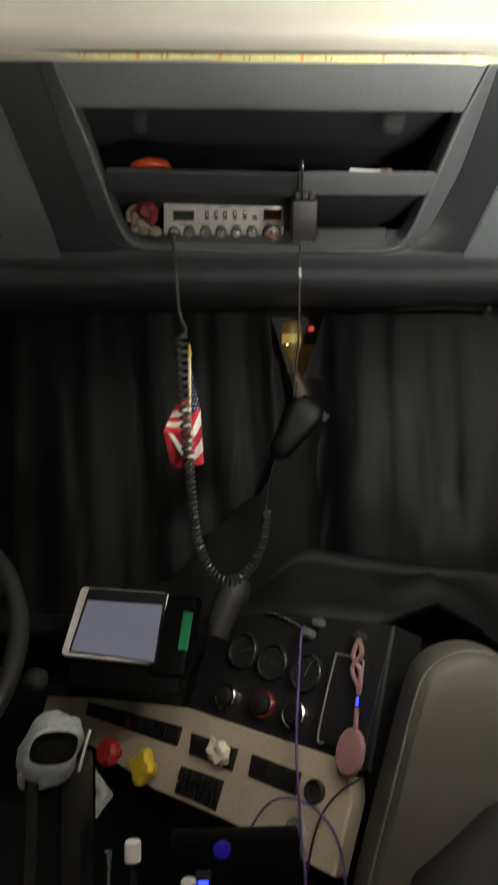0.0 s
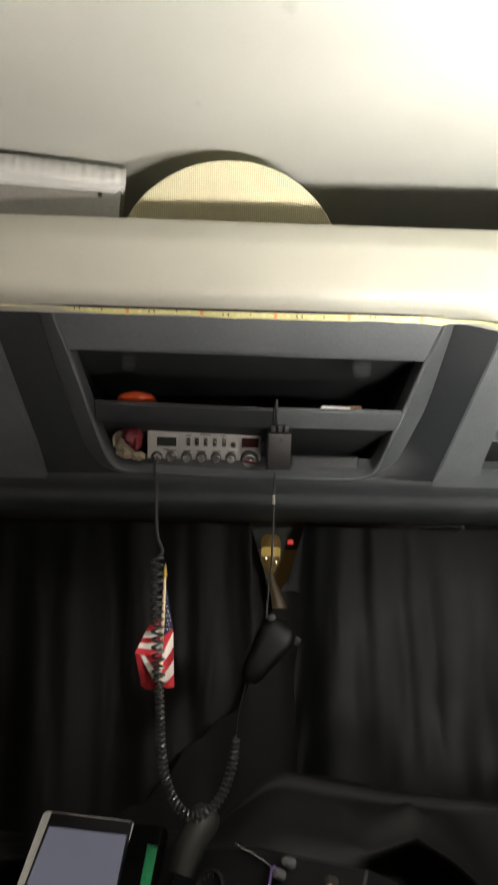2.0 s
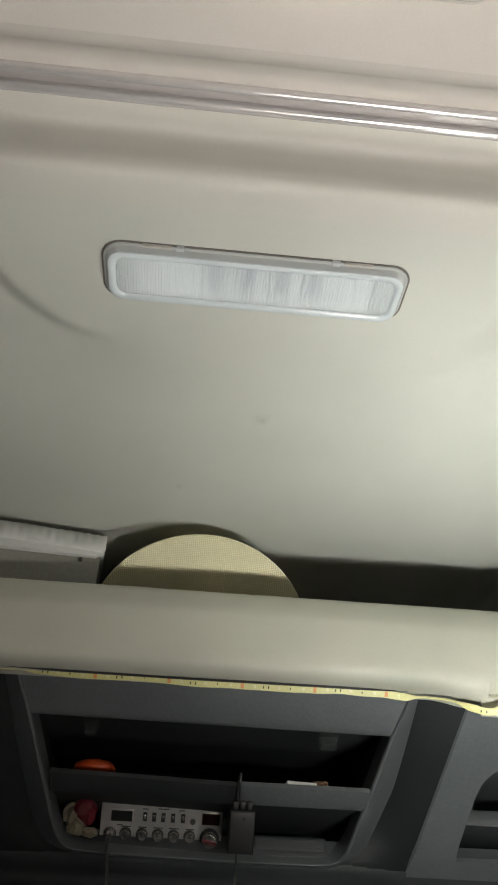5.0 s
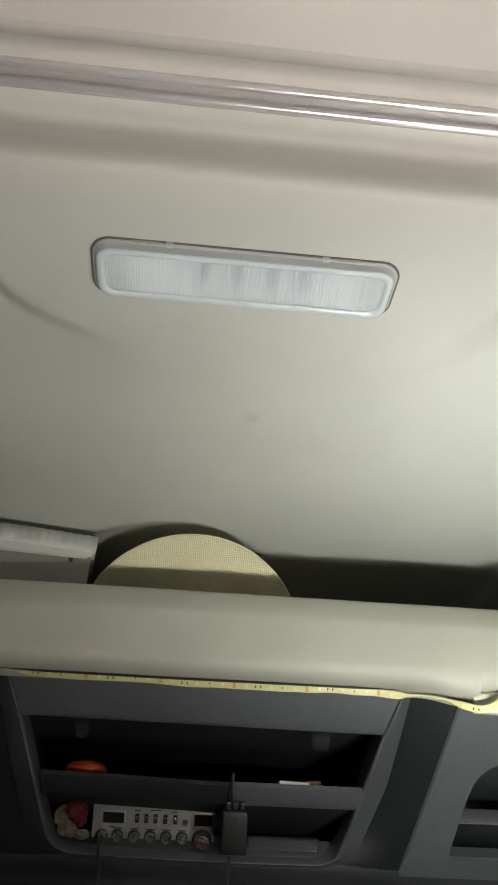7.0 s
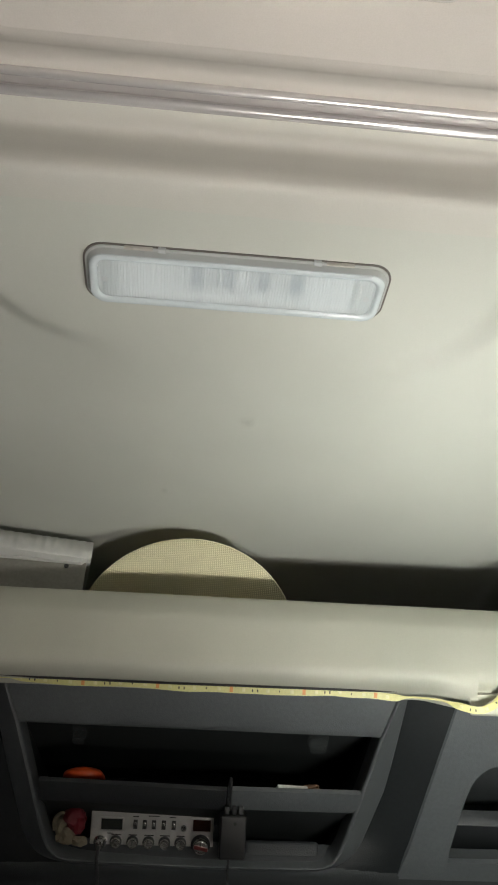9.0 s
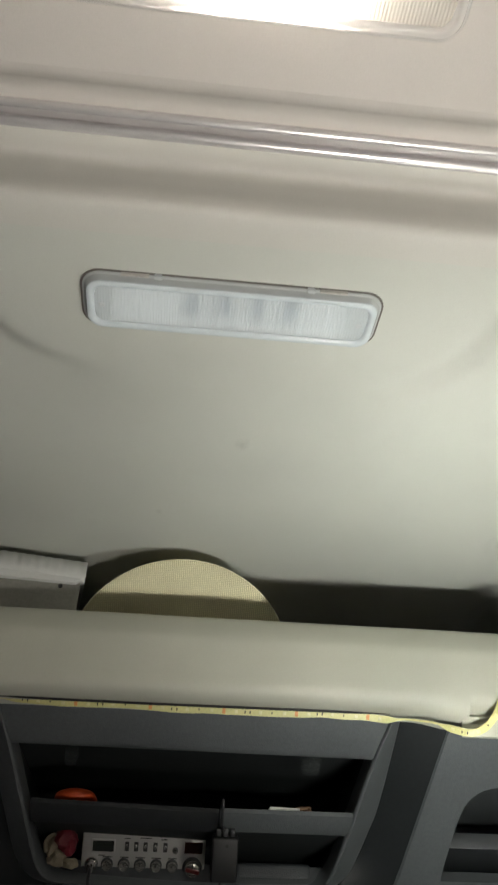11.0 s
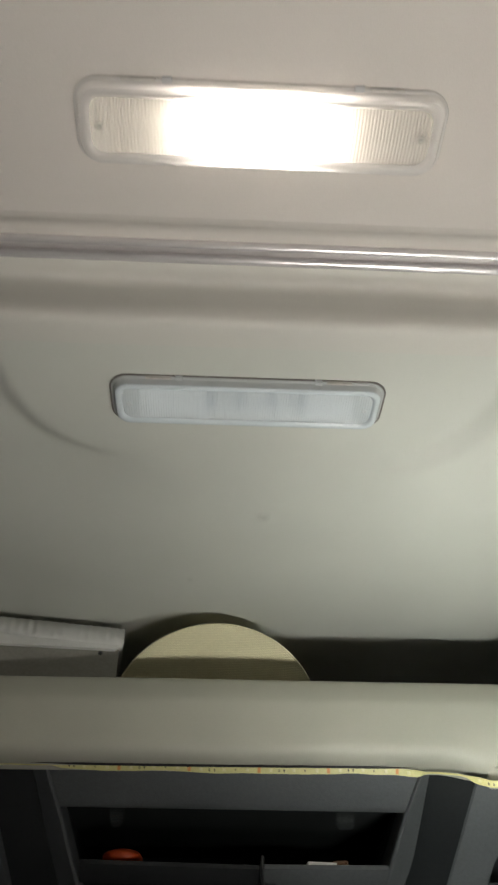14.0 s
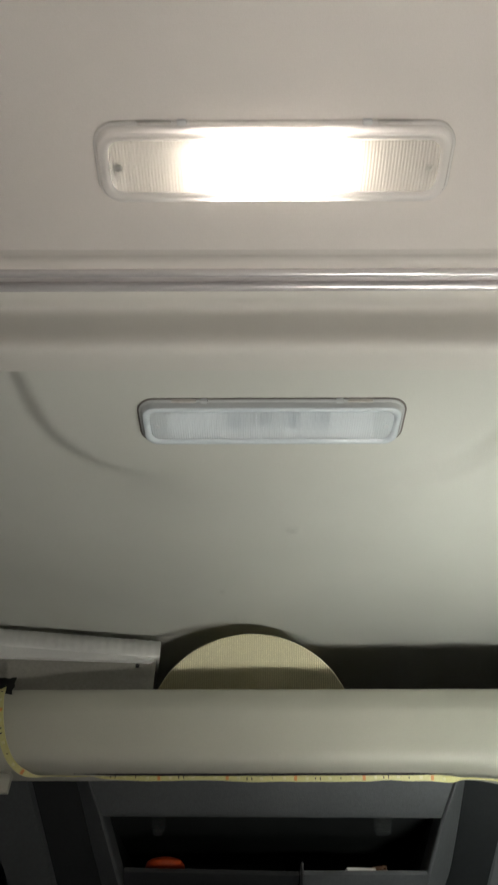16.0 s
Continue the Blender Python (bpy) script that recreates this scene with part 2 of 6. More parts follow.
def solo(name, bm, material, label, category="", group="", kind="", angle=35):
    """A thing of one mesh, with its origin at its base."""
    lo = Vector([min(v.co[i] for v in bm.verts) for i in range(3)])
    hi = Vector([max(v.co[i] for v in bm.verts) for i in range(3)])
    base = Vector(((lo.x + hi.x) / 2, (lo.y + hi.y) / 2, lo.z))
    bmesh.ops.translate(bm, verts=bm.verts, vec=-base)
    ob = part(name, bm, material, angle=angle)
    ob.location = base
    return tagged(ob, label, category, group, kind)


def box(bm, lo, hi, m=None, bevel=0.0, seg=2):
    lo, hi = Vector(lo), Vector(hi)
    c, s = (lo + hi) / 2, hi - lo
    made = bmesh.ops.create_cube(bm, size=1, matrix=Matrix.Translation(c) @ Matrix.Diagonal((*s, 1)))["verts"]
    if bevel:
        edges = list({e for v in made for e in v.link_edges})
        out = bmesh.ops.bevel(bm, geom=edges, offset=bevel, segments=seg, profile=0.6, affect="EDGES", clamp_overlap=True)
        made = list({v for f in out["faces"] for v in f.verts} | {v for v in made if v.is_valid})
    if m is not None:
        whole, todo = set(made), list(made)
        while todo:
            for e in todo.pop().link_edges:
                for w in e.verts:
                    if w not in whole:
                        whole.add(w)
                        todo.append(w)
        bmesh.ops.transform(bm, matrix=m, verts=list(whole))
    return bm


def tube(bm, pts, r, seg=8, cap=True):
    pts = [Vector(p) for p in pts]
    rings, up = [], Vector((0.13, 0.21, 0.97))
    radii = r if isinstance(r, (list, tuple)) else [r] * len(pts)
    side = None
    for i, p in enumerate(pts):
        d = (pts[min(i + 1, len(pts) - 1)] - pts[max(i - 1, 0)]).normalized()
        side = d.cross(up).normalized() if side is None else (side - d * side.dot(d)).normalized()
        w = d.cross(side)
        rings.append([bm.verts.new(p + radii[i] * (math.cos(a) * side + math.sin(a) * w))
                      for a in (2 * math.pi * k / seg for k in range(seg))])
    for a, b in zip(rings, rings[1:]):
        for k in range(seg):
            bm.faces.new((a[k], a[(k + 1) % seg], b[(k + 1) % seg], b[k]))
    if cap:
        bm.faces.new(rings[0])
        bm.faces.new(rings[-1])
    return bm


def lathe(bm, prof, m, seg=24):
    """Turns a profile of (radius, height) about the local z axis."""
    rings = []
    for r, h in prof:
        if r < 1e-6:
            rings.append([bm.verts.new(m @ Vector((0, 0, h)))])
        else:
            rings.append([bm.verts.new(m @ Vector((r * math.cos(a), r * math.sin(a), h)))
                          for a in (2 * math.pi * k / seg for k in range(seg))])
    for a, b in zip(rings, rings[1:]):
        for k in range(seg):
            quad = (a[k % len(a)], a[(k + 1) % len(a)], b[(k + 1) % len(b)], b[k % len(b)])
            face = list(dict.fromkeys(quad))
            if len(face) > 2:
                bm.faces.new(face)
    return bm


def sheet(bm, rows):
    """A surface through rows of points."""
    vs = [[bm.verts.new(p) for p in row] for row in rows]
    for a, b in zip(vs, vs[1:]):
        for k in range(len(a) - 1):
            bm.faces.new((a[k], a[k + 1], b[k + 1], b[k]))
    return bm


def smooth(pts, n=6):
    """A Catmull-Rom curve through the points."""
    pts = [Vector(p) for p in pts]
    ext = [2 * pts[0] - pts[1], *pts, 2 * pts[-1] - pts[-2]]
    out = []
    for a, b, c, d in zip(ext, ext[1:], ext[2:], ext[3:]):
        for k in range(n):
            t = k / n
            out.append(0.5 * (2 * b + (c - a) * t + (2 * a - 5 * b + 4 * c - d) * t * t + (3 * b - a - 3 * c + d) * t ** 3))
    return out + [pts[-1]]


def round_rect(w, h, r, n=6):
    out = []
    for cx, cy, a0 in ((w / 2 - r, h / 2 - r, 0), (-w / 2 + r, h / 2 - r, 90), (-w / 2 + r, -h / 2 + r, 180), (w / 2 - r, -h / 2 + r, 270)):
        for k in range(n + 1):
            a = radians(a0 + 90 * k / n)
            out.append((cx + r * math.cos(a), cy + r * math.sin(a)))
    return out


def loft(bm, loops, cap_first=False, cap_last=False):
    """Joins closed loops of equal length."""
    vs = [[bm.verts.new(p) for p in loop] for loop in loops]
    for a, b in zip(vs, vs[1:]):
        n = len(a)
        for k in range(n):
            bm.faces.new((a[k], a[(k + 1) % n], b[(k + 1) % n], b[k]))
    if cap_first:
        bm.faces.new(vs[0])
    if cap_last:
        bm.faces.new(vs[-1])
    return bm


def strip_profile(bm, prof, xs, bend=None):
    """A profile of (y, z) swept along x."""
    return sheet(bm, [[Vector((x, *p)) + (bend(x, p) if bend else Vector()) for p in prof] for x in xs])


def span(a, b, n):
    return [a + (b - a) * k / n for k in range(n + 1)]


def smoothstep(a, b, x):
    t = min(max((x - a) / (b - a), 0), 1)
    return t * t * (3 - 2 * t)


# ---- the cab's shell ----
LEFT, RIGHT, BACK, FRONT = -0.80, 1.26, -1.9, 2.02


def shell():
    bm = bmesh.new()
    box(bm, (LEFT - 0.06, BACK, -0.05), (RIGHT + 0.06, FRONT, 0.0))
    solo("floor", bm, M["carpet"], "dark carpeted cab floor", "floor", kind="structure")
    for name, x0, x1 in (("wall_left", LEFT - 0.06, LEFT), ("wall_right", RIGHT, RIGHT + 0.06)):
        bm = bmesh.new()
        box(bm, (x0, BACK, 0.0), (x1, 0.55, 2.52))
        # left wall is unseen; its dark colour is chosen to cut bounced light
        solo(name, bm, M["headliner" if x0 > 0 else "seat"], "beige padded sleeper side wall" if x0 > 0 else "unseen sleeper side wall darkened to cut bounce light", "wall", kind="structure")
        bm = bmesh.new()
        box(bm, (x0, 0.55, 0.0), (x1, FRONT, 2.52))
        solo(name + "_front", bm, M["darkgrey"], "dark grey side wall of the driving cab", "wall", kind="structure")
    bm = bmesh.new()
    box(bm, (LEFT - 0.06, BACK - 0.06, 0.0), (RIGHT + 0.06, BACK, 2.52))
    solo("wall_back", bm, M["headliner"], "beige padded back wall of the sleeper", "wall", kind="structure")
    bm = bmesh.new()
    box(bm, (LEFT, 1.86, 0.0), (RIGHT, FRONT, 1.30))
    box(bm, (LEFT, 1.62, 1.93), (RIGHT, FRONT, 2.52))
    solo("wall_front", bm, M["darkgrey"], "dark front bulkhead with the windshield opening", "wall", kind="structure")
    # roof skin over everything
    bm = bmesh.new()
    box(bm, (LEFT, BACK, 2.46), (RIGHT, 1.62, 2.52))
    solo("roof", bm, M["cavity"], "dark lined roof skin above the headliner", "roof", kind="structure")


def rear_profile():
    """Section of the rear headliner, the sunk curtain track and the roll before the front panel."""
    return smooth([(0.0, y, z) for y, z in ((-1.9, 2.300), (-0.6, 2.298), (0.0, 2.295), (0.225, 2.293), (0.252, 2.295),
                                            (0.266, 2.304), (0.277, 2.324), (0.290, 2.336), (0.303, 2.339))], 6)


def rear_headliner():
    bm = bmesh.new()
    prof = [(p.y, p.z) for p in rear_profile()]
    strip_profile(bm, prof, span(LEFT, RIGHT, 40))
    solo("ceiling_rear", bm, M["rear_warm"], "beige vinyl sleeper headliner with a lamp", "ceiling", kind="structure", angle=60)
    # the dark-shaded hollow in front of the track
    bm = bmesh.new()
    prof = smooth([(0, 0.328, 2.338), (0, 0.346, 2.339), (0, 0.354, 2.334), (0, 0.3575, 2.319), (0, 0.3605, 2.302), (0, 0.366, 2.2925), (0, 0.377, 2.2905), (0, 0.402, 2.2945)], 6)
    strip_profile(bm, [(p.y, p.z) for p in prof], span(LEFT, RIGHT, 40))
    solo("ceiling_cove", bm, M["cove_warm"], "beige rolled edge of the front headliner", "ceiling", kind="structure", angle=60)


def front_z(y):
    return 2.3005 + 0.088 * (y - 0.402) + 0.010 * smoothstep(0.4, 1.1, y) - 0.007 * (1 - smoothstep(0.385, 0.455, y))


def front_headliner():
    bm = bmesh.new()
    xs = span(LEFT, RIGHT, 280)
    ys = span(0.402, 1.20, 112) + span(1.22, 1.62, 9)
    rows = []
    for x in xs:
        row = []
        for y in ys:
            z = front_z(y)
            # a shallow tray pressed in round the lamp, open towards the track
            dx = abs(x - XC)
            tx = abs(x - XC - (0.012 if x > XC else -0.002))
            r = (tx ** 4 / 0.288 ** 4 + max(y - 0.32, 0) ** 4 / 0.292 ** 4) ** 0.25
            deep = smoothstep(0.10, 0.25, tx) * (smoothstep(0.394, 0.408, y) if x < XC else smoothstep(0.402, 0.422, y))
            # right side dips instead of rising, so both creases shade dark
            z += (0.0120 if x < XC else -0.0130) * deep * (smoothstep(0.93, 1.02, r) - smoothstep(1.02, 1.8, r))
            # dimples of hidden fasteners
            for px in (0.708, 2 * XC - 0.708):
                q = math.hypot(x - px, y - 0.952)
                z -= 0.0085 * math.exp(-(q / 0.013) ** 2) - 0.0045 * math.exp(-((q - 0.026) / 0.011) ** 2)
            # a shallow dent adds shade to the grubby spot here
            z -= 0.0022 * math.exp(-(math.hypot(x - 0.264, (y - 0.731) * 0.7) / 0.008) ** 2)
            # the panel's rounded front corners turn up into the dark
            cx, cy = max(dx - 0.490, 0), max(y - 1.035, 0)
            z += 0.035 * smoothstep(0.098, 0.150, math.hypot(cx, cy)) * smoothstep(0.0, 0.07, cx)
            row.append(Vector((x, y, z)))
        rows.append(row)
    sheet(bm, rows)
    solo("ceiling_front", bm, M["headliner"], "beige vinyl front headliner over the shelf", "ceiling", kind="structure", angle=50)


def curtain_track():
    t = thing("curtain_track", "brushed aluminium curtain rail set in the ceiling", "curtain rail", (XC, 0.31, 2.33))
    bm = bmesh.new()
    strip_profile(bm, [(0.3025, 2.3395), (0.3027, 2.3350), (0.3034, 2.3332), (0.3047, 2.3320), (0.3064, 2.3316), (0.3080, 2.3322), (0.3090, 2.3336), (0.3095, 2.336)], [LEFT, RIGHT])
    part("rail_flange", bm, M["alu"], t)
    bm = bmesh.new()
    strip_profile(bm, [(0.3095, 2.336), (0.3100, 2.3385), (0.3178, 2.3385), (0.3182, 2.336)], [LEFT, RIGHT])
    part("channel", bm, M["alu_dark"], t, "dark curtain rail channel")
    bm = bmesh.new()
    strip_profile(bm, [(0.318, 2.336), (0.3184, 2.3338), (0.3196, 2.3322), (0.3215, 2.3314), (0.3240, 2.3316), (0.3262, 2.3328), (0.3275, 2.3350), (0.328, 2.3385)], [LEFT, RIGHT])
    part("rail_lip", bm, M["alu"], t)
    # a runner stop hooked into the rail
    bm = bmesh.new()
    box(bm, (-0.066, 0.312, 2.320), (-0.058, 0.322, 2.338), bevel=0.002)
    part("runner", bm, M["darkgrey"], t, "dark plastic curtain runner")


def ceiling_lamp(name, label, cx, cy, z, tilt, lit):
    """A long lamp with a milky rim, a ribbed clear lens, a tray and four diodes. Hangs from height z."""
    m = Matrix.Translation((cx, cy, z)) @ Matrix.Rotation(tilt, 4, "X") @ Matrix.Rotation(math.pi, 4, "X") @ Matrix.Diagonal((1, 1, 1.4, 1))
    t = thing(name, label, "ceiling lamp", (cx, cy, z), group="ceiling lamps")
    W, H = 0.307, 0.0745 - 0.002 * lit

    def loop(w, h, r, d):
        return [m @ Vector((x, y, d)) for x, y in round_rect(w, h, r, 8)]
    bm = bmesh.new()
    loft(bm, [loop(W, H, 0.020, -0.004), loop(W, H, 0.020, 0.0012), loop(W - 0.001, H - 0.001, 0.0195, 0.0020), loop(W - 0.0045, H - 0.0045, 0.018, 0.0026),
              loop(W - 0.0065, H - 0.0065, 0.017, 0.0046), loop(W - 0.0095, H - 0.0095, 0.016, 0.0068)])
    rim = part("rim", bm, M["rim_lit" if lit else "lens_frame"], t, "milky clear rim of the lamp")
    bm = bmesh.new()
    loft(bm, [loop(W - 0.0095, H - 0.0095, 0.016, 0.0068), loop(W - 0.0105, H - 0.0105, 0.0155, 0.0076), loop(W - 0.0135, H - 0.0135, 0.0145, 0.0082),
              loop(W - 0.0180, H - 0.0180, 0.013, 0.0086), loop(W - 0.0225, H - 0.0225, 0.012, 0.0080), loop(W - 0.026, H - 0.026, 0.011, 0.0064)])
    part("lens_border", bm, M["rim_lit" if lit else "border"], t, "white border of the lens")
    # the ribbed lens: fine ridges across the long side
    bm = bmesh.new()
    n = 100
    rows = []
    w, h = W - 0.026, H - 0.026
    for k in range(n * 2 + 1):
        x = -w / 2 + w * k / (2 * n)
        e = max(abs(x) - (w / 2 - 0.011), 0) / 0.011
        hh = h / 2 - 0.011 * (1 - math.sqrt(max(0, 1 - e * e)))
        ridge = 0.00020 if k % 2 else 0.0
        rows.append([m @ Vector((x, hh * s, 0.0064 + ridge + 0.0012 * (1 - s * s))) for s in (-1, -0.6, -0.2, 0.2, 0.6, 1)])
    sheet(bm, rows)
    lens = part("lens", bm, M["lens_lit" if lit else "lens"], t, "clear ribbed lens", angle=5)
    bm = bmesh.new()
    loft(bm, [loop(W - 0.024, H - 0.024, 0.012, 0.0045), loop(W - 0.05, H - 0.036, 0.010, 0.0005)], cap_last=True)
    part("tray", bm, M["tray_lit" if lit else "lamp_tray"], t)
    if not lit:
        # grey blocks added to darken the two ends of the lens
        for s in (-1, 1):
            bm = bmesh.new()
            box(bm, (s * 0.1300 - 0.0085, -0.0215, 0.001), (s * 0.1300 + 0.0085, 0.0215, 0.0042), m, 0.0035, 3)
            part("end_well", bm, M["end_well"], t, "grey block darkening the lens end")
    for k in range(4):
        x = (-1.5 + k) * 0.0295 if lit else (-1.5 + k) * 0.0340 + 0.0095
        bm = bmesh.new()
        half = 0.0098 if lit else 0.0115
        box(bm, (x - half, -0.017 if lit else -0.006, 0.001), (x + half, 0.017, 0.0056 if lit else 0.0030), m, 0.002 if lit else 0.0005)
        part("diode", bm, M["lamp_core"] if lit else M["diode_off"], t, "lit white diode block" if lit else "unlit grey diode block")
    for s in (-1, 1):
        bm = bmesh.new()
        lathe(bm, [(0, 0.0055), (0.0035, 0.0055), (0.0035, 0.0078), (0.002, 0.0082), (0, 0.0076)], m @ Matrix.Translation((s * 0.133, 0, 0)), 12)
        part("screw", bm, M["screw_grey" if lit else "lens_frame"], t, "small moulded screw boss")
    for s in (-1, 1):
        bm = bmesh.new()
        box(bm, (s * 0.077 - 0.004, H / 2 - 0.002, 0.001), (s * 0.077 + 0.004, H / 2 + 0.0025, 0.0045), m, 0.001)
        part("clip", bm, M["lens_frame"], t)
        bm = bmesh.new()
        box(bm, (s * 0.100 - 0.014, H / 2 - 0.001, 0.001), (s * 0.100 + 0.014, H / 2 + 0.0012, 0.0040), m, 0.0005)
        part("slot", bm, M["gasket_pale"], t, "thin slot")
    bm = bmesh.new()
    e = 0.001 if lit else 0.0036
    loft(bm, [loop(W + e, H + e, 0.021, -0.004), loop(W + e, H + e, 0.021, 0.0012), loop(W - 0.0004, H - 0.0004, 0.02, 0.0012)])
    part("gasket", bm, M["gasket_pale" if lit else "gasket"], t, "thin gasket paled for the lamp's glow" if lit else "thin dark gasket")
    return t


# ---- over the windshield: the shelf with its beige lip ----
LIP = [(1.034, 2.1040), (1.018, 2.1040), (1.004, 2.1050), (0.993, 2.1075), (0.984, 2.1130), (0.979, 2.1215), (0.9765, 2.133), (0.9742, 2.150), (0.9722, 2.168), (0.9712, 2.183),
       (0.9735, 2.195), (0.979, 2.2105), (0.9855, 2.2225), (0.9945, 2.2275), (1.010, 2.226), (1.020, 2.216), (1.024, 2.15)]


def shelf_lip():
    prof = [(p.y, p.z) for p in smooth([(0, *p) for p in LIP], 5)]
    bm = bmesh.new()

    def wave(x, p):
        return Vector((0, 0.0012 * noise.noise((x * 6, p[1] * 8, 0)), 0.0010 * noise.noise((x * 5, 3.3, p[1] * 4))))

    def main_run(x, p):
        # the lower edge dips a little where it meets the end piece
        dip = smoothstep(0.530, 0.600, x)
        return wave(x, p) + Vector((0, 0.002 * dip, -0.009 * dip)) * (1 - smoothstep(2.104, 2.150, p[1]))
    strip_profile(bm, prof, span(-0.152, 0.6065, 120), main_run)
    solo("shelf_lip", bm, M["lip"], "beige rolled plastic lip of the overhead shelf", "shelf lip", kind="structure", angle=60)
    for name, x0, x1 in (("shelf_lip_end_left", LEFT, -0.1440), ("shelf_lip_end_right", 0.5985, RIGHT)):
        bm = bmesh.new()
        low = [(y + 0.0006, z) for y, z in prof]
        low = [q for q in low if q[0] < 1.003 or q[1] > 2.14]
        skirt = [(1.016, 2.1100), (1.013, 2.0780), (1.0085, 2.0750), (1.0045, 2.0758), (1.0030, 2.0800), (1.0035, 2.0930), (1.0020, 2.0965), (0.9985, 2.0978), (0.9960, 2.0992), (0.9985, 2.1020)]
        strip_profile(bm, skirt + low, span(x0, x1, 60),
                      lambda x, p: wave(x, p) + Vector((0, -4.5 * max(abs(x - XC) - 0.50, 0) ** 2, 0)))
        bm.verts.ensure_lookup_table()
        n = len(skirt) + len(low)
        bm.faces.new(bm.verts[-n:] if x0 < 0 else bm.verts[:n])
        solo(name, bm, M["lip"], "beige end piece of the overhead shelf lip", "shelf lip", kind="structure", angle=50)
    # shelf floor and lined back
    bm = bmesh.new()
    box(bm, (LEFT, 1.112, 2.122), (RIGHT, 1.62, 2.132))
    solo("shelf_floor", bm, M["cavity"], "dark lined floor of the overhead shelf", "shelf", kind="structure")


def strip_run():
    """The lamp strip's line: along the lip's lower edge, up at both ends."""
    pts = [(-0.176, 0.9825, 2.226), (-0.172, 0.970, 2.200), (-0.164, 0.967, 2.165), (-0.154, 0.972, 2.135), (-0.138, 0.985, 2.110), (-0.115, 0.999, 2.0985),
           (-0.085, 1.010, 2.1015), (-0.04, 1.016, 2.1045), (0.0, 1.018, 2.1050), (0.06, 1.018, 2.1032), (0.16, 1.018, 2.1020), (0.27, 1.018, 2.1015),
           (0.38, 1.018, 2.1018), (0.46, 1.018, 2.1020), (0.495, 1.016, 2.1005), (0.525, 1.010, 2.0985), (0.555, 1.003, 2.0915), (0.578, 0.998, 2.0815), (0.597, 0.993, 2.0745), (0.612, 0.989, 2.0755),
           (0.627, 0.985, 2.085), (0.642, 0.9775, 2.103), (0.655, 0.9710, 2.131), (0.667, 0.9665, 2.166), (0.680, 0.9665, 2.194), (0.688, 0.9735, 2.212), (0.695, 0.9835, 2.226)]
    return [p + Vector((0, 0.0012 * noise.noise((p.x * 9, 1.7, 0)), 0.0022 * noise.noise((p.x * 11, 0, 4)) + 0.0012 * noise.noise((p.x * 31, 0, 8)))) for p in smooth(pts, 10)]


def lamp_strip():
    run = strip_run()
    t = thing("lamp_strip", "unlit yellowed flexible lamp strip stuck along the beige shelf lip", "light strip", (XC, 1.02, 2.10))
    # width lies across the run, in the plane that faces the sleeper
    def frame_at(i):
        d = (run[min(i + 1, len(run) - 1)] - run[max(i - 1, 0)]).normalized()
        n = Vector((0.0, -0.86, -0.5))
        n = (n - d * n.dot(d)).normalized()
        return run[i], d, n.cross(d).normalized(), n
    bm = bmesh.new()
    loops = []
    for i in range(len(run)):
        p, d, w, n = frame_at(i)
        tw = 0.0048 * (1 + 0.06 * noise.noise((i * 0.13, 0, 5)))
        tw *= (0.14 + 0.86 * max(smoothstep(-0.030, -0.008, p.x), 1 - smoothstep(-0.130, -0.095, p.x))) * (1 - 0.72 * smoothstep(0.495, 0.515, p.x) * (1 - smoothstep(0.562, 0.580, p.x)))
        loops.append([p + w * tw + n * 0.0004, p + w * tw + n * 0.0022, p - w * tw + n * 0.0022, p - w * tw + n * 0.0004])
    loft(bm, loops, True, True)
    part("ribbon", bm, M["strip"], t)
    # solder pads and small parts at their even spacing
    step, marks, walked, phase = 0.1, [], 0.0, 0.0
    for i in range(1, len(run)):
        if abs(run[i].x - 0.285) < 0.006:
            phase = walked
        walked += (run[i] - run[i - 1]).length
    walked = 0.0
    for i in range(1, len(run)):
        seg = (run[i] - run[i - 1]).length
        for off, kind in ((0.0, "pad"), (0.029, "resistor"), (0.036, "resistor"), (0.066, "chip"), (0.0167, "diode"), (0.050, "diode"), (0.0833, "diode")):
            q = (phase + off - walked) % step
            if q < seg:
                marks.append((i, q / seg, kind))
        walked += seg
    for i, f, kind in marks:
        if -0.12 < run[i].x < -0.02 or 0.50 < run[i].x < 0.572:
            continue
        p, d, w, n = frame_at(i)
        m = Matrix((( *d, 0), (*w, 0), (*n, 0), (0, 0, 0, 1))).transposed()
        m.translation = run[i - 1].lerp(run[i], f) + n * 0.0022
        bm = bmesh.new()
        if kind == "pad":
            box(bm, (-0.0022, -0.0036, 0), (0.0022, 0.0036, 0.0006), m)
            part("solder_pad", bm, M["copper"], t, "orange copper solder pad")
        elif kind == "diode":
            box(bm, (-0.0024, -0.0024, 0), (0.0024, 0.0024, 0.0011), m, 0.0004)
            part("diode", bm, M["diode_pale"], t, "pale unlit diode")
        elif kind == "resistor":
            box(bm, (-0.0008, -0.0022, 0), (0.0008, 0.0012, 0.0008), m)
            part("resistor", bm, M["black"], t)
        else:
            box(bm, (-0.0007, -0.001, 0), (0.0007, 0.0014, 0.0008), m)
            part("resistor", bm, M["black"], t)
    # a thin black tube drawn in for the shaded gap between lip and strip
    bm = bmesh.new()
    line = [Vector((p.x, 1.0080 + 0.5 * (p.y - 1.018), 2.1026 + 0.0005 * math.sin(i * 0.11))) for i, p in enumerate(run) if -0.055 < p.x < 0.500]
    tube(bm, line, [0.0003 + 0.0014 * smoothstep(-0.055, 0.03, p.x) * (1 - smoothstep(0.43, 0.50, p.x)) for p in line], 6)
    part("lead", bm, M["black"], t, "thin black line for the shaded gap over the strip")
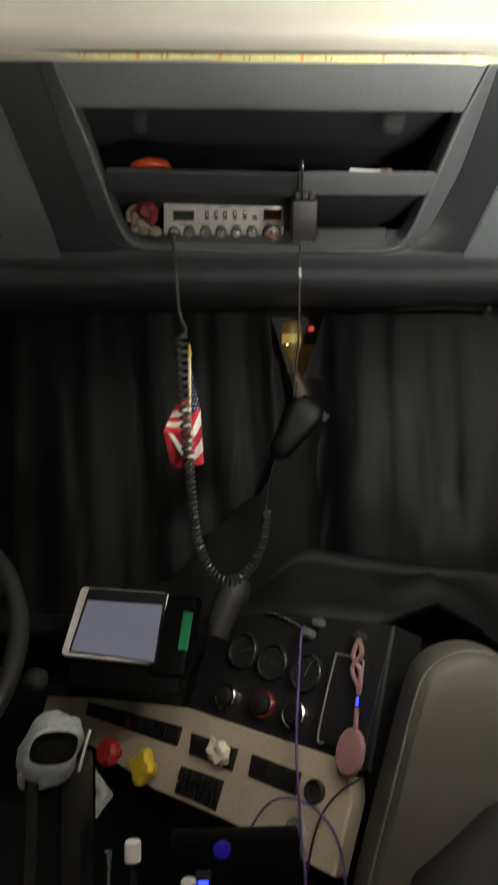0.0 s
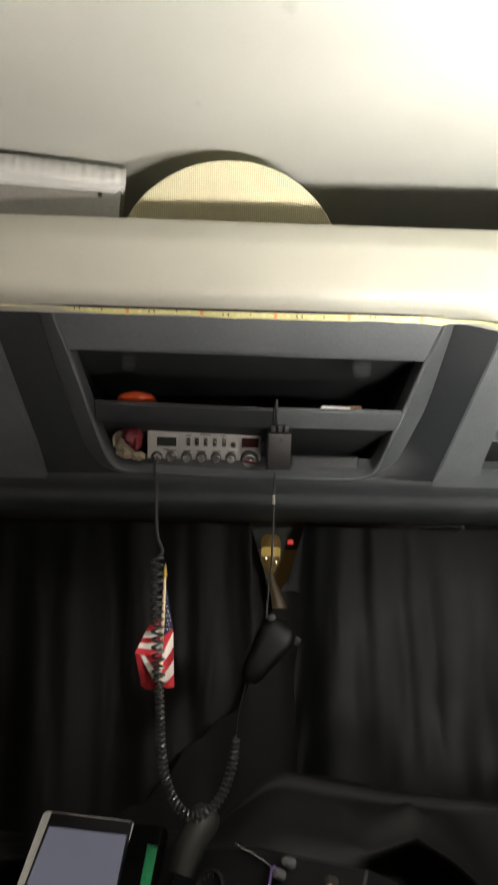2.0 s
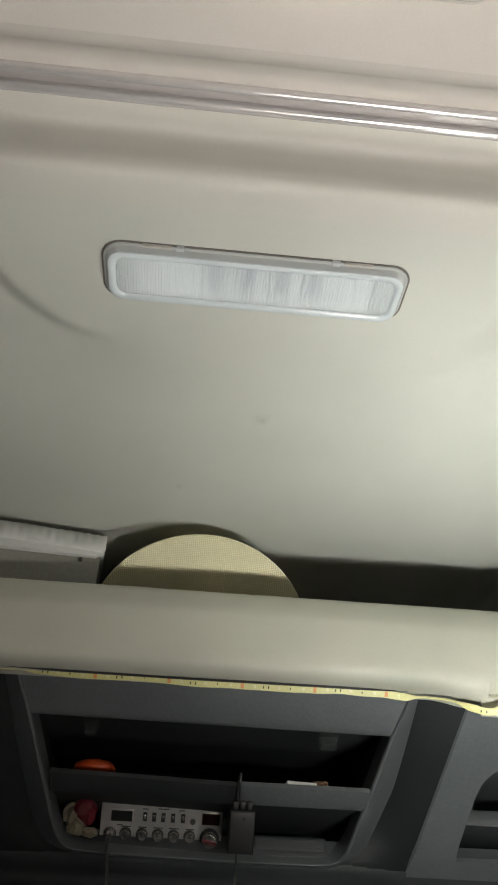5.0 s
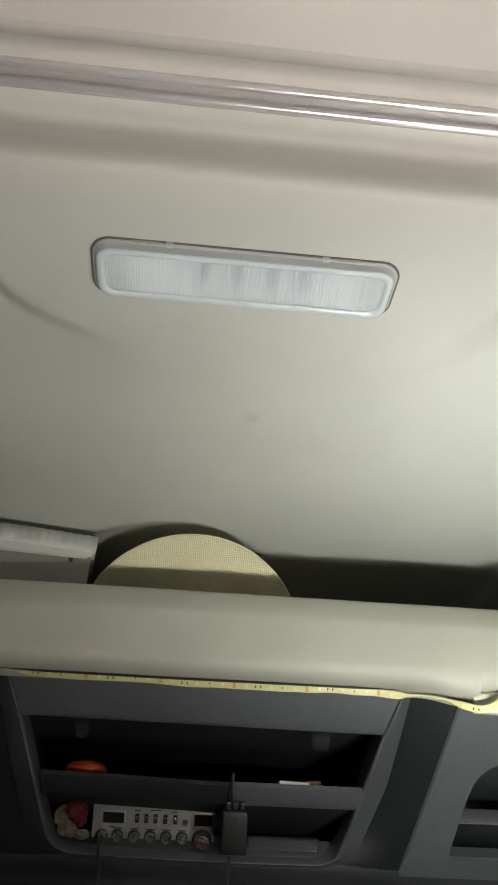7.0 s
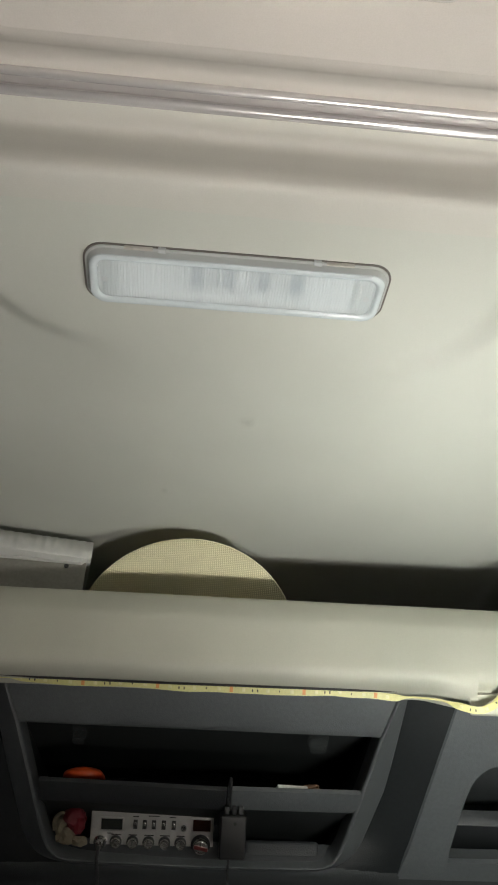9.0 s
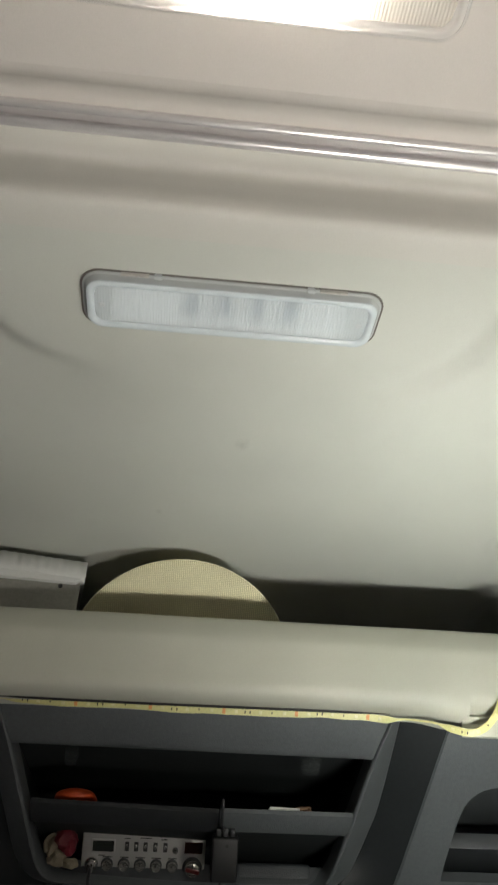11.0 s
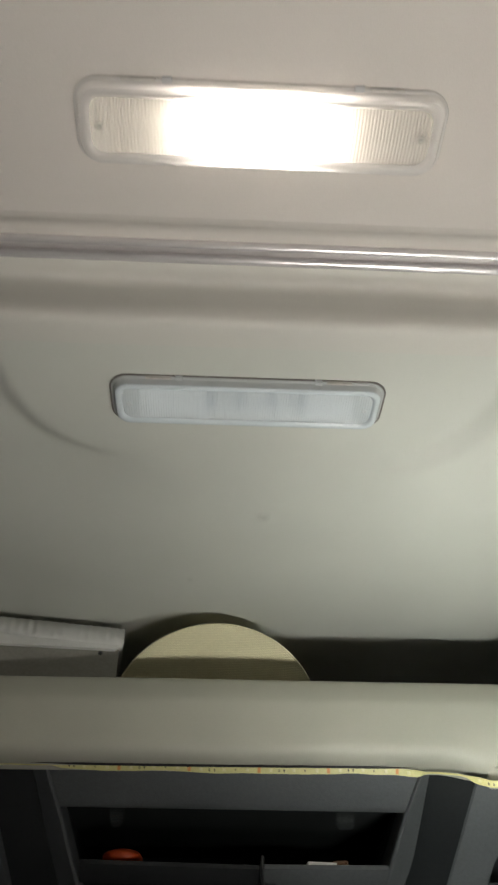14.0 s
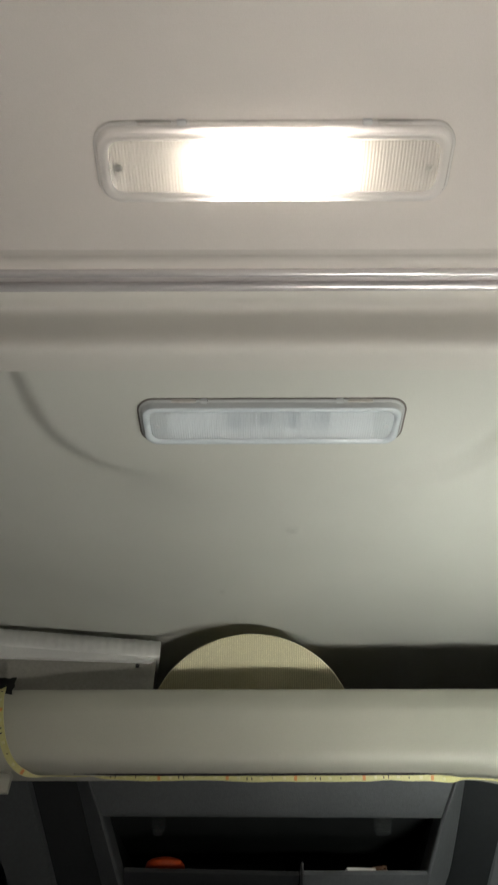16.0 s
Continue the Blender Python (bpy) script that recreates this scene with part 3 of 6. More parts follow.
    # tape at the ends
    for end, s in ((run[-1] + Vector((-0.007, 0, 0)), 1), (run[0], -1)):
        bm = bmesh.new()
        rows = []
        for a in range(7):
            u = -0.017 + 0.034 * a / 6
            rows.append([end + Vector((u + 0.004 * noise.noise((a * 0.9, b, s)), -0.004 - 0.004 * noise.noise((a * 0.7, b * 0.8, 2 * s)), (b - 3) * 0.0045 + 0.003 * noise.noise((a * 0.6, b * 0.7, 7))))
                         for b in range(7)])
        sheet(bm, rows)
        bmesh.ops.solidify(bm, geom=bm.faces[:], thickness=0.0008)
        part("tape", bm, M["tapeblack"], t, "crumpled black tape")


# ---- the overhead console ----
P0, PD = Vector((0, 1.034, 2.112)), Vector((0, 0.769, -0.639))
PN = Vector((0, -0.639, -0.769))          # towards the sleeper


def on_face(x, v, out=0.0):
    """A place on the slanted console face: v metres down from its top."""
    return Vector((x, 0, 0)) + P0 + PD * v + PN * out


def console():
    t = thing("overhead_console", "grey grained plastic overhead console with open cubbies", "console", (XC, 1.3, 1.89))
    # the opening's edge as a loop of (x, v), and the line on which the raised surround ends
    EDGE = [(-0.038, -0.012), (-0.031, 0.023), (-0.018, 0.066), (-0.004, 0.124), (0.010, 0.184), (0.021, 0.230), (0.027, 0.250), (0.034, 0.263), (0.045, 0.272), (0.070, 0.2765),
            (0.15, 0.279), (0.24, 0.281), (0.33, 0.2815), (0.400, 0.281), (0.424, 0.279), (0.438, 0.271), (0.446, 0.256), (0.453, 0.232), (0.462, 0.192), (0.471, 0.154), (0.490, 0.071), (0.504, 0.028), (0.513, -0.012)]
    OUTER = [(-0.068, -0.012), (-0.061, 0.018), (-0.051, 0.066), (-0.040, 0.124), (-0.025, 0.190), (-0.013, 0.240), (-0.004, 0.262), (0.010, 0.276), (0.034, 0.282), (0.070, 0.2845),
             (0.15, 0.287), (0.24, 0.289), (0.33, 0.2895), (0.400, 0.289), (0.434, 0.287), (0.464, 0.279), (0.480, 0.264), (0.490, 0.240), (0.503, 0.196), (0.513, 0.156), (0.525, 0.066), (0.530, 0.023), (0.534, -0.012)]
    LOW = [-0.020] * 6 + [-0.019, -0.014, -0.008, -0.005, -0.005, -0.005, -0.005, -0.005, -0.008, -0.016, -0.021] + [-0.024] * 6

    def fine(loop):
        return [(p.x, p.y) for p in smooth([(x, v, 0) for x, v in loop], 4)]
    edge, outer, low = fine(EDGE), fine(OUTER), [p.x for p in smooth([(o, 0, 0) for o in LOW], 4)]

    def surround(k, f, out):
        (a, b), (c, d) = edge[k], outer[k]
        return on_face(a + (c - a) * f, b + (d - b) * f, out)
    bm = bmesh.new()
    rows = []
    for k in range(len(edge)):
        lo = low[k]
        rows.append([surround(k, 0, -0.034), surround(k, 0, -0.005), surround(k, 0.02, -0.0022), surround(k, 0.06, -0.0006), surround(k, 0.12, -0.0002), surround(k, 0.5, lo * 0.45),
                     surround(k, 0.93, lo * 0.93), surround(k, 1.0, lo - 0.0015), surround(k, 1.0, -0.060)])
    sheet(bm, rows)
    part("surround", bm, M["grey"], t, "raised grey flanks round the cubby", angle=40)
    # the flat field over the opening, rolled in at its lower edge
    bm = bmesh.new()
    rows = []
    for f in span(0, 1, 24):
        row = []
        for v, out in ((-0.012, -0.0012), (0.010, -0.0010), (0.035, -0.0012), (0.058, -0.0014), (0.064, -0.0020), (0.0675, -0.004), (0.069, -0.008), (0.0695, -0.034)):
            k = min(max((v + 0.012) / 0.078, 0), 1)
            a, b = -0.0385 + 0.0205 * k, 0.5135 - 0.0235 * k
            row.append(on_face(a + (b - a) * f, v + 0.003 * f * k, out))
        rows.append(row)
    sheet(bm, rows)
    part("fascia", bm, M["grey"], t, angle=40)
    OPEN = [p for p in edge if p[1] > 0.066]
    OPEN += [(0.490 - 0.508 * k / 8, 0.0725 - 0.003 * k / 8) for k in range(1, 8)]
    bm = bmesh.new()
    loft(bm, [[on_face(x, v, -0.032) for x, v in OPEN], [on_face(x, v, -0.032) + Vector((0, 0.28, 0.02)) for x, v in OPEN]], cap_last=True)
    part("cubby", bm, M["cubby"], t, "black inside of the cubby")
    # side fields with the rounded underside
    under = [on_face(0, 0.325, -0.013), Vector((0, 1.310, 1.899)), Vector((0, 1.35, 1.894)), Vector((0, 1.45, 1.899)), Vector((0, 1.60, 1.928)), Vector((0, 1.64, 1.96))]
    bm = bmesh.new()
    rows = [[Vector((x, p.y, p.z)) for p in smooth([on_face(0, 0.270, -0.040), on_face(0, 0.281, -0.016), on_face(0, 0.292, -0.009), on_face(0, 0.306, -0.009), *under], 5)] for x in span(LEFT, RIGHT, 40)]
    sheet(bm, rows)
    part("underside", bm, M["under"], t, "rounded underside of the console with shade in its colour")
    for name, x0, x1, s in (("side_panel", 0.597, RIGHT, 1), ("side_panel", -0.128, LEFT, -1)):
        bm = bmesh.new()
        hole = [(0.612, 0.26), (0.616, 0.215), (0.628, 0.150), (0.642, 0.122), (0.668, 0.106), (0.72, 0.103), (0.95, 0.103), (0.96, 0.26), (0.8, 0.262), (0.63, 0.264)]
        if s < 0:
            hole = [(2 * XC - x, v) for x, v in hole]
        top = [(x0 - s * 0.060, 0.302), (x0 - s * 0.053, 0.265), (x0 - s * 0.043, 0.215), (x0 - s * 0.026, 0.13), (x0 - s * 0.012, 0.06), (x0, 0.0), (x0 + s * 0.12, -0.002), (x1, -0.002), (x1, 0.302), (x0 + s * 0.2, 0.302)]
        top = [(a[0] + (b[0] - a[0]) * k / 6, a[1] + (b[1] - a[1]) * k / 6) for a, b in zip(top, top[1:] + top[:1]) for k in range(6)]
        ext = [hole[-1], *hole, hole[0], hole[1]]
        hole = [p for a, b, c, d in zip(ext, ext[1:], ext[2:], ext[3:]) for p in [(q.x, q.y) for q in smooth([(*a, 0), (*b, 0), (*c, 0), (*d, 0)], 6)[6:12]]]
        loft(bm, [[on_face(x, v, (-0.0030 if s > 0 else -0.012) - 0.012 * smoothstep(0.235, 0.296, v)) for x, v in top],
                  [on_face(x + s * 0.0025, v, -0.0088 * smoothstep(0.245, 0.300, v)) for x, v in top],
                  [on_face(x, v, 0.0) for x, v in hole], [on_face(x, v, -0.01) for x, v in hole],
                  [on_face(x, v, -0.01) + Vector((0, 0.28, 0.02)) for x, v in hole]], cap_last=True)
        part(name, bm, M["grey"], t, "grey side panel with a rounded cubby", angle=28)
        bm = bmesh.new()
        m0, m1 = (x0 + s * 0.005, x1 - s * 0.02)
        lo, hi = min(m0, m1), max(m0, m1)
        box(bm, (lo, 1.20, 1.985), (hi, 1.42, 2.008), bevel=0.004)
        part("side_shelf", bm, M["darkgrey"], t)
    # sunk fields between the centre and the sides, running out into the chin
    def blend(a, b, k):
        return a + (b - a) * k

    def rim_x(v, side):
        run = outer[:len(outer) // 2] if side < 0 else outer[:len(outer) // 2:-1]
        for (a, b), (c, d) in zip(run, run[1:]):
            if b <= v <= d:
                return a + (c - a) * (v - b) / max(d - b, 1e-6)
        return run[0][0] if v < run[0][1] else run[-1][0]
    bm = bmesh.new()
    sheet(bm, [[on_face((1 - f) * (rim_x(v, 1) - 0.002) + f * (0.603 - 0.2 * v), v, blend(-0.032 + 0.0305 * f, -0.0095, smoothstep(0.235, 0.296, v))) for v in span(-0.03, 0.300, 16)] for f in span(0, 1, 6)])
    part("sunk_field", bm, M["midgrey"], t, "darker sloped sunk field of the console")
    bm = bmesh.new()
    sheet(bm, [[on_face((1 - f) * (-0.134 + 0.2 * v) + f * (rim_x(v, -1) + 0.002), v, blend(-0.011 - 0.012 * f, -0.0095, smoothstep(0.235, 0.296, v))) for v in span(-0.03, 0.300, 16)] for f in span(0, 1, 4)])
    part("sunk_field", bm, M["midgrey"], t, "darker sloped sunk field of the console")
    # the middle shelf of the cubby, in two lengths
    for x0, x1, dz, rise, mt in ((0.012, 0.277, 0.0, 0.006, M["darkgrey"]), (0.279, 0.471, 0.001, 0.0, M["grey"])):
        bm = bmesh.new()
        prof = [(1.172, 2.017 + dz), (1.164, 2.018 + dz), (1.158, 2.016 + dz), (1.157, 2.010 + dz), (1.176, 1.994 + dz), (1.184, 1.992 + dz)]
        loft(bm, [[Vector((x, p[0], p[1] + rise * (x1 - x) / (x1 - x0))) for p in prof] for x in span(x0, x1, 12)], True, True)
        part("shelf_front", bm, mt, t, angle=40)
        bm = bmesh.new()
        box(bm, (x0, 1.174, 1.996 + dz), (x1, 1.42, 2.015 + dz))
        for v in bm.verts:
            v.co.z += rise * (x1 - v.co.x) / (x1 - x0)
        part("middle_shelf", bm, M["cubby"], t)
    # two clear stops under the cubby's top
    for x, w in ((0.062, 0.008), (0.407, 0.012)):
        bm = bmesh.new()
        box(bm, (x - w, 1.120, 2.059), (x + w, 1.136, 2.076), bevel=0.004)
        box(bm, (x - w - 0.002, 1.116, 2.071), (x + w + 0.002, 1.142, 2.081), bevel=0.002)
        part("stop", bm, M["smoked"], t, "small smoky plastic stop")


def work_lamp():
    """Unseen lamp inferred from shadows; four diodes light shelf, console and ceiling from below."""
    at, aim = Vector(LOW_LAMP), Vector(LOW_AIM).normalized()
    t = thing("work_lamp", "lit work lamp with four bright diodes on a dark stand", "work lamp", (at.x + 0.10, at.y + 0.02, 0.0))
    side = Vector((-0.985, 0.17, 0.0))
    side = (side - aim * side.dot(aim)).normalized()
    m = Matrix((( *side, 0), (*aim.cross(side), 0), (*aim, 0), (0, 0, 0, 1))).transposed()
    m.translation = at
    bm = bmesh.new()
    box(bm, (-0.085, -0.032, -0.040), (0.085, 0.032, -0.004), m, 0.008, 3)
    part("housing", bm, M["darkgrey"], t)
    for k in range(4):
        x = (-1.5 + k) * 0.034
        bm = bmesh.new()
        box(bm, (x - 0.011, -0.011, -0.006), (x + 0.011, 0.011, 0.001), m, 0.002)
        part("diode", bm, M["work_glow"], t, "lit white diode block")
    # an unseen flap added to dim the light on the console's left side
    up = Vector((0.505, -0.303, 0.81)).normalized()
    out = Vector((-0.65, 0.45, 0.36))
    out = (out - up * out.dot(up)).normalized()
    wide = up.cross(out)
    bm = bmesh.new()
    sheet(bm, [[at + out * 0.075 + wide * (0.045 * b) - up * (0.006 + 0.045 * a) for b in span(-1, 1, 6)] for a in span(0, 1, 4)])
    bmesh.ops.solidify(bm, geom=bm.faces[:], thickness=0.002)
    part("shade", bm, M["darkgrey"], t, "unseen flap added to dim the console's left")
    # stand and foot are assumed, out of view
    bm = bmesh.new()
    tube(bm, smooth([at - aim * 0.035, at - aim * 0.08 + Vector((0.05, 0, -0.02)), (at.x + 0.10, at.y + 0.02, at.z - 0.25), (at.x + 0.10, at.y + 0.02, 0.6), (at.x + 0.10, at.y + 0.02, 0.01)], 5), 0.008, 8)
    part("stand", bm, M["darkgrey"], t)
    bm = bmesh.new()
    lathe(bm, [(0, 0.0), (0.09, 0.0), (0.09, 0.012), (0.02, 0.02), (0, 0.02)], Matrix.Translation((at.x + 0.10, at.y + 0.02, 0)), 24)
    part("foot", bm, M["darkgrey"], t)


def fill_lamp():
    """An unseen fill lamp added on the sleeper's wall to brighten the ceiling."""
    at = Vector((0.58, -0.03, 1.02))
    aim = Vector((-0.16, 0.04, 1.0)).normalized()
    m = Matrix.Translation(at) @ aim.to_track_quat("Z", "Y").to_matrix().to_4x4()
    t = thing("fill_lamp", "unseen round fill lamp added on an arm from the beige sleeper wall", "reading lamp", (1.24, 0.10, 0.90))
    # deep casing added to keep this light off the console
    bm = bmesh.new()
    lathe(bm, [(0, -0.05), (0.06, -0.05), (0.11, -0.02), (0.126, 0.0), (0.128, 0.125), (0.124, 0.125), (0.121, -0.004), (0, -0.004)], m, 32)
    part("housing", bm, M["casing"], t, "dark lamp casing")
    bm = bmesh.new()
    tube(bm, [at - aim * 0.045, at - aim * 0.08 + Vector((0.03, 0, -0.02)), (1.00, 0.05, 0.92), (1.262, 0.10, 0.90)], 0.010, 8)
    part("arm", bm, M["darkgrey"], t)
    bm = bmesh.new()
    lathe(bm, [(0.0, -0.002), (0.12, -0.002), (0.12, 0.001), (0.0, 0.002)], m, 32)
    part("diffuser", bm, M["fill_glow"], t, "glowing diffuser")


shell()
rear_headliner()
work_lamp()
fill_lamp()
front_headliner()
curtain_track()
ceiling_lamp("ceiling_lamp", "unlit long ceiling lamp with ribbed lens on the front headliner", XC, 0.490, 2.309, 0.0917, False)
ceiling_lamp("ceiling_lamp", "lit long ceiling lamp with ribbed lens on the sleeper headliner", 0.2262, 0.1650, 2.2935, 0.0, True)
shelf_lip()
lamp_strip()
console()


# ---- things on the overhead shelf ----
M.update(
    steel=mat("satin steel faceplate", (0.37, 0.36, 0.345), 0.36, 0.4, grain=500, bump=0.04, vary=0.05, stains=0.08),
    knobsteel=mat("polished knob steel", (0.46, 0.45, 0.43), 0.22, 0.85, bump=0, stains=0.05),
    ink=mat("black print", (0.02, 0.02, 0.02), 0.6, bump=0),
    lcd=mat("dark display glass", (0.024, 0.027, 0.024), 0.12, bump=0),
    lcd_red=mat("dark red display glass", (0.030, 0.010, 0.008), 0.12, bump=0),
    red=mat("red plastic", (0.40, 0.025, 0.025), 0.5),
    redcloth=mat("red felt", (0.135, 0.006, 0.016), 0.45, grain=500, bump=0.4),
    rocker=mat("satin black rocker", (0.018, 0.018, 0.019), 0.3, bump=0),
    dialgrey=mat("dim pale print", (0.12, 0.12, 0.12), 0.7, bump=0),
    darkred=mat("dark red ring", (0.16, 0.022, 0.020), 0.3, bump=0),
    # part of this grey stands for the lip's shadow on the case
    case_shaded=mat("translucent plastic greyed for shade", (0.285, 0.272, 0.245), 0.5),
    cream=mat("cream plush", (0.20, 0.170, 0.12), 0.9, grain=500, bump=0.5),
    yellow=mat("yellow plastic", (0.66, 0.46, 0.03), 0.5),
    paper=mat("white paper", (0.75, 0.74, 0.70), 0.8, grain=200, bump=0.1),
    notepaper=mat("cream note paper", (0.84, 0.77, 0.60), 0.8, grain=200, bump=0.3),
    cardboard=mat("brown card", (0.24, 0.13, 0.08), 0.8),
    gold=mat("gilt plastic", (0.75, 0.50, 0.10), 0.3, 0.8, bump=0),
    stick=mat("pale wooden stick", (0.65, 0.55, 0.32), 0.6),
    flagred=mat("red flag cloth", (0.48, 0.02, 0.03), 0.8, grain=900, bump=0.2),
    flagwhite=mat("white flag cloth", (0.70, 0.68, 0.64), 0.8, grain=900, bump=0.2),
    flagblue=mat("navy flag cloth", (0.010, 0.013, 0.045), 0.8, grain=900, bump=0.2),
    cord=mat("black rubber cord", (0.032, 0.032, 0.033), 0.30, bump=0.05),
    green=mat("green plastic", (0.02, 0.30, 0.12), 0.35),
    blackcloth=mat("dead black cloth", (0.0095, 0.0095, 0.0095), 0.78, grain=400, bump=0.2, spec=0.35),
    screen=glow("blue-grey lit screen", (0.52, 0.56, 0.72), 0.088),
    bluelight=glow("blue pilot light", (0.02, 0.04, 1.0), 1.6),
    bluedim=glow("dim blue pilot light", (0.05, 0.03, 0.9), 0.055),
    purple=mat("purple cable", (0.10, 0.06, 0.20), 0.5),
    pink=mat("pink silicone", (0.36, 0.18, 0.19), 0.55),
    rubber=mat("black rubber", (0.015, 0.015, 0.015), 0.7),
    postgrey=mat("grey padded plastic", (0.024, 0.022, 0.019), 0.6),
    bagwhite=mat("thin white plastic bag", (0.80, 0.84, 0.84), 0.45, grain=120, bump=0.5, depth=0.003),
    glass=lens_plastic("windshield glass", (0.6, 0.65, 0.65), 0.93, 0.03),
    amber=glow("amber panel", (0.90, 0.66, 0.18), 0.13),
    # gilt and bronze that glow, though they are no lamps
    gilt_dim=glow("glowing gilt", (0.55, 0.36, 0.08), 0.03),
    amber_dim=glow("dim bronze", (0.55, 0.40, 0.16), 0.012),
    white_hot=glow("bare lamp", (1.0, 0.85, 0.50), 0.9),
    micblack=mat("dull black rubbered plastic", (0.0028, 0.0026, 0.0026), 0.50, grain=600, bump=0.1, spec=0.13),
    redlight=glow("red tail light", (1.0, 0.03, 0.04), 0.18),
    night=glow("backdrop with a brown glow", (0.050, 0.029, 0.007), 0.15),
)

def soft_edged(m, edge):
    """Lets a pad's colour pass into the tray's colour towards its two long edges."""
    nt = m.node_tree
    b = nt.nodes["Principled BSDF"]
    tc = nt.nodes.new("ShaderNodeTexCoord")
    xyz = nt.nodes.new("ShaderNodeSeparateXYZ")
    nt.links.new(tc.outputs["Generated"], xyz.inputs[0])
    off = nt.nodes.new("ShaderNodeMath")
    off.operation = "SUBTRACT"
    off.inputs[1].default_value = 0.5
    nt.links.new(xyz.outputs[0], off.inputs[0])
    far = nt.nodes.new("ShaderNodeMath")
    far.operation = "ABSOLUTE"
    nt.links.new(off.outputs[0], far.inputs[0])
    r = nt.nodes.new("ShaderNodeMapRange")
    r.interpolation_type = "SMOOTHSTEP"
    r.inputs["From Min"].default_value, r.inputs["From Max"].default_value = 0.08, 0.5
    nt.links.new(far.outputs[0], r.inputs["Value"])
    mix = nt.nodes.new("ShaderNodeMix")
    mix.data_type = "RGBA"
    nt.links.new(b.inputs["Base Color"].links[0].from_socket, mix.inputs[6])
    mix.inputs[7].default_value = (*edge, 1)
    nt.links.new(r.outputs[0], mix.inputs[0])
    nt.links.new(mix.outputs[2], b.inputs["Base Color"])


for key in ("gilt_dim", "amber", "redlight"):
    M[key].node_tree.nodes["Principled BSDF"].inputs["Base Color"].default_value = (0.06, 0.035, 0.01, 1)
M["amber_dim"].node_tree.nodes["Principled BSDF"].inputs["Base Color"].default_value = (0.03, 0.02, 0.01, 1)
M["bluedim"].node_tree.nodes["Principled BSDF"].inputs["Base Color"].default_value = (0.004, 0.004, 0.01, 1)
M["screen"].node_tree.nodes["Principled BSDF"].inputs["Base Color"].default_value = (0.02, 0.02, 0.025, 1)


soft_edged(M["diode_off"], (0.86, 0.88, 0.90))


def frame_of(origin, psi, tau):
    """Axes of a panel turned psi degrees to the driver and leaning back tau degrees."""
    psi, tau = radians(psi), radians(tau)
    e1 = Vector((math.cos(psi), -math.sin(psi), 0))
    n = Vector((-math.sin(psi) * math.cos(tau), -math.cos(psi) * math.cos(tau), math.sin(tau)))
    m = Matrix(((*e1, 0), (*n.cross(e1), 0), (*n, 0), (0, 0, 0, 1))).transposed()
    m.translation = origin
    return m


def plate(bm, loop, m, z0, z1, soft=0.0):
    """A flat slab of the given outline, from z0 to z1, with softened edges."""
    c = sum((Vector(p) for p in loop), Vector((0, 0))) / len(loop)

    def ring(shrink, z):
        return [m @ Vector((p[0] + (c.x - p[0]) * shrink / max((Vector(p) - c).length, 1e-6), p[1] + (c.y - p[1]) * shrink / max((Vector(p) - c).length, 1e-6), z)) for p in loop]
    rings = [ring(0, z0), ring(0, z1 - soft), ring(soft, z1)] if soft else [ring(0, z0), ring(0, z1)]
    return loft(bm, rings, True, True)


def lump(bm, c, r, seed, rough=0.25, seg=16):
    """A crumpled ball of soft stuff."""
    made = bmesh.ops.create_icosphere(bm, subdivisions=3, radius=1.0)["verts"]
    for v in made:
        k = 1 + rough * noise.noise(v.co * 1.7 + Vector((seed, seed * 2, 0))) + rough * 0.4 * noise.noise(v.co * 4 + Vector((seed, 0, 9)))
        v.co = Vector(c) + Vector((v.co.x * r[0], v.co.y * r[1], v.co.z * r[2])) * k
    return bm


def straw_hat():
    apex, down = Vector((0.2055, 1.000, 2.330)), Vector((0, 0.80, -0.60)).normalized()
    R = 0.1725
    out = Vector((1, 0, 0)).cross(down)
    out = out if out.y < 0 else -out
    m = Matrix(((1, 0, 0, 0), (*-down, 0), (*out, 0), (0, 0, 0, 1))).transposed()
    m.translation = apex + down * R
    t = thing("straw_hat", "woven cream straw hat leaning in the overhead shelf", "hat", tuple(apex + down * 2 * R))
    bm = bmesh.new()
    rings = []
    for k in range(13):
        r = 0.078 + (R - 0.078) * k / 12
        rings.append([Vector((r * math.cos(a), r * math.sin(a), 0.006 * (k / 12) ** 2 + 0.002 * math.sin(3 * a + 1) * k / 12)) for a in (2 * math.pi * j / 72 for j in range(72))])
    edge = rings[-1]
    rings.append([Vector((p.x * 1.004, p.y * 1.004, p.z - 0.002)) for p in edge])
    rings += [[Vector((p.x, p.y, p.z - 0.0035)) for p in ring] for ring in reversed(rings[:-1])]
    loft(bm, rings)
    brim = part("brim", bm, M["straw"], t)
    brim.matrix_parent_inverse = Matrix.Translation(-t.location) @ m
    bm = bmesh.new()
    lathe(bm, [(0.079, 0.0), (0.077, -0.03), (0.072, -0.075), (0.055, -0.088), (0.0, -0.084)], Matrix.Identity(4), 48)
    crown = part("crown", bm, M["straw"], t)
    crown.matrix_parent_inverse = Matrix.Translation(-t.location) @ m
    bm = bmesh.new()
    lathe(bm, [(0.0805, -0.004), (0.0805, -0.026)], Matrix.Identity(4), 48)
    band = part("band", bm, M["straw_band"], t, "tan hat band")
    band.matrix_parent_inverse = Matrix.Translation(-t.location) @ m


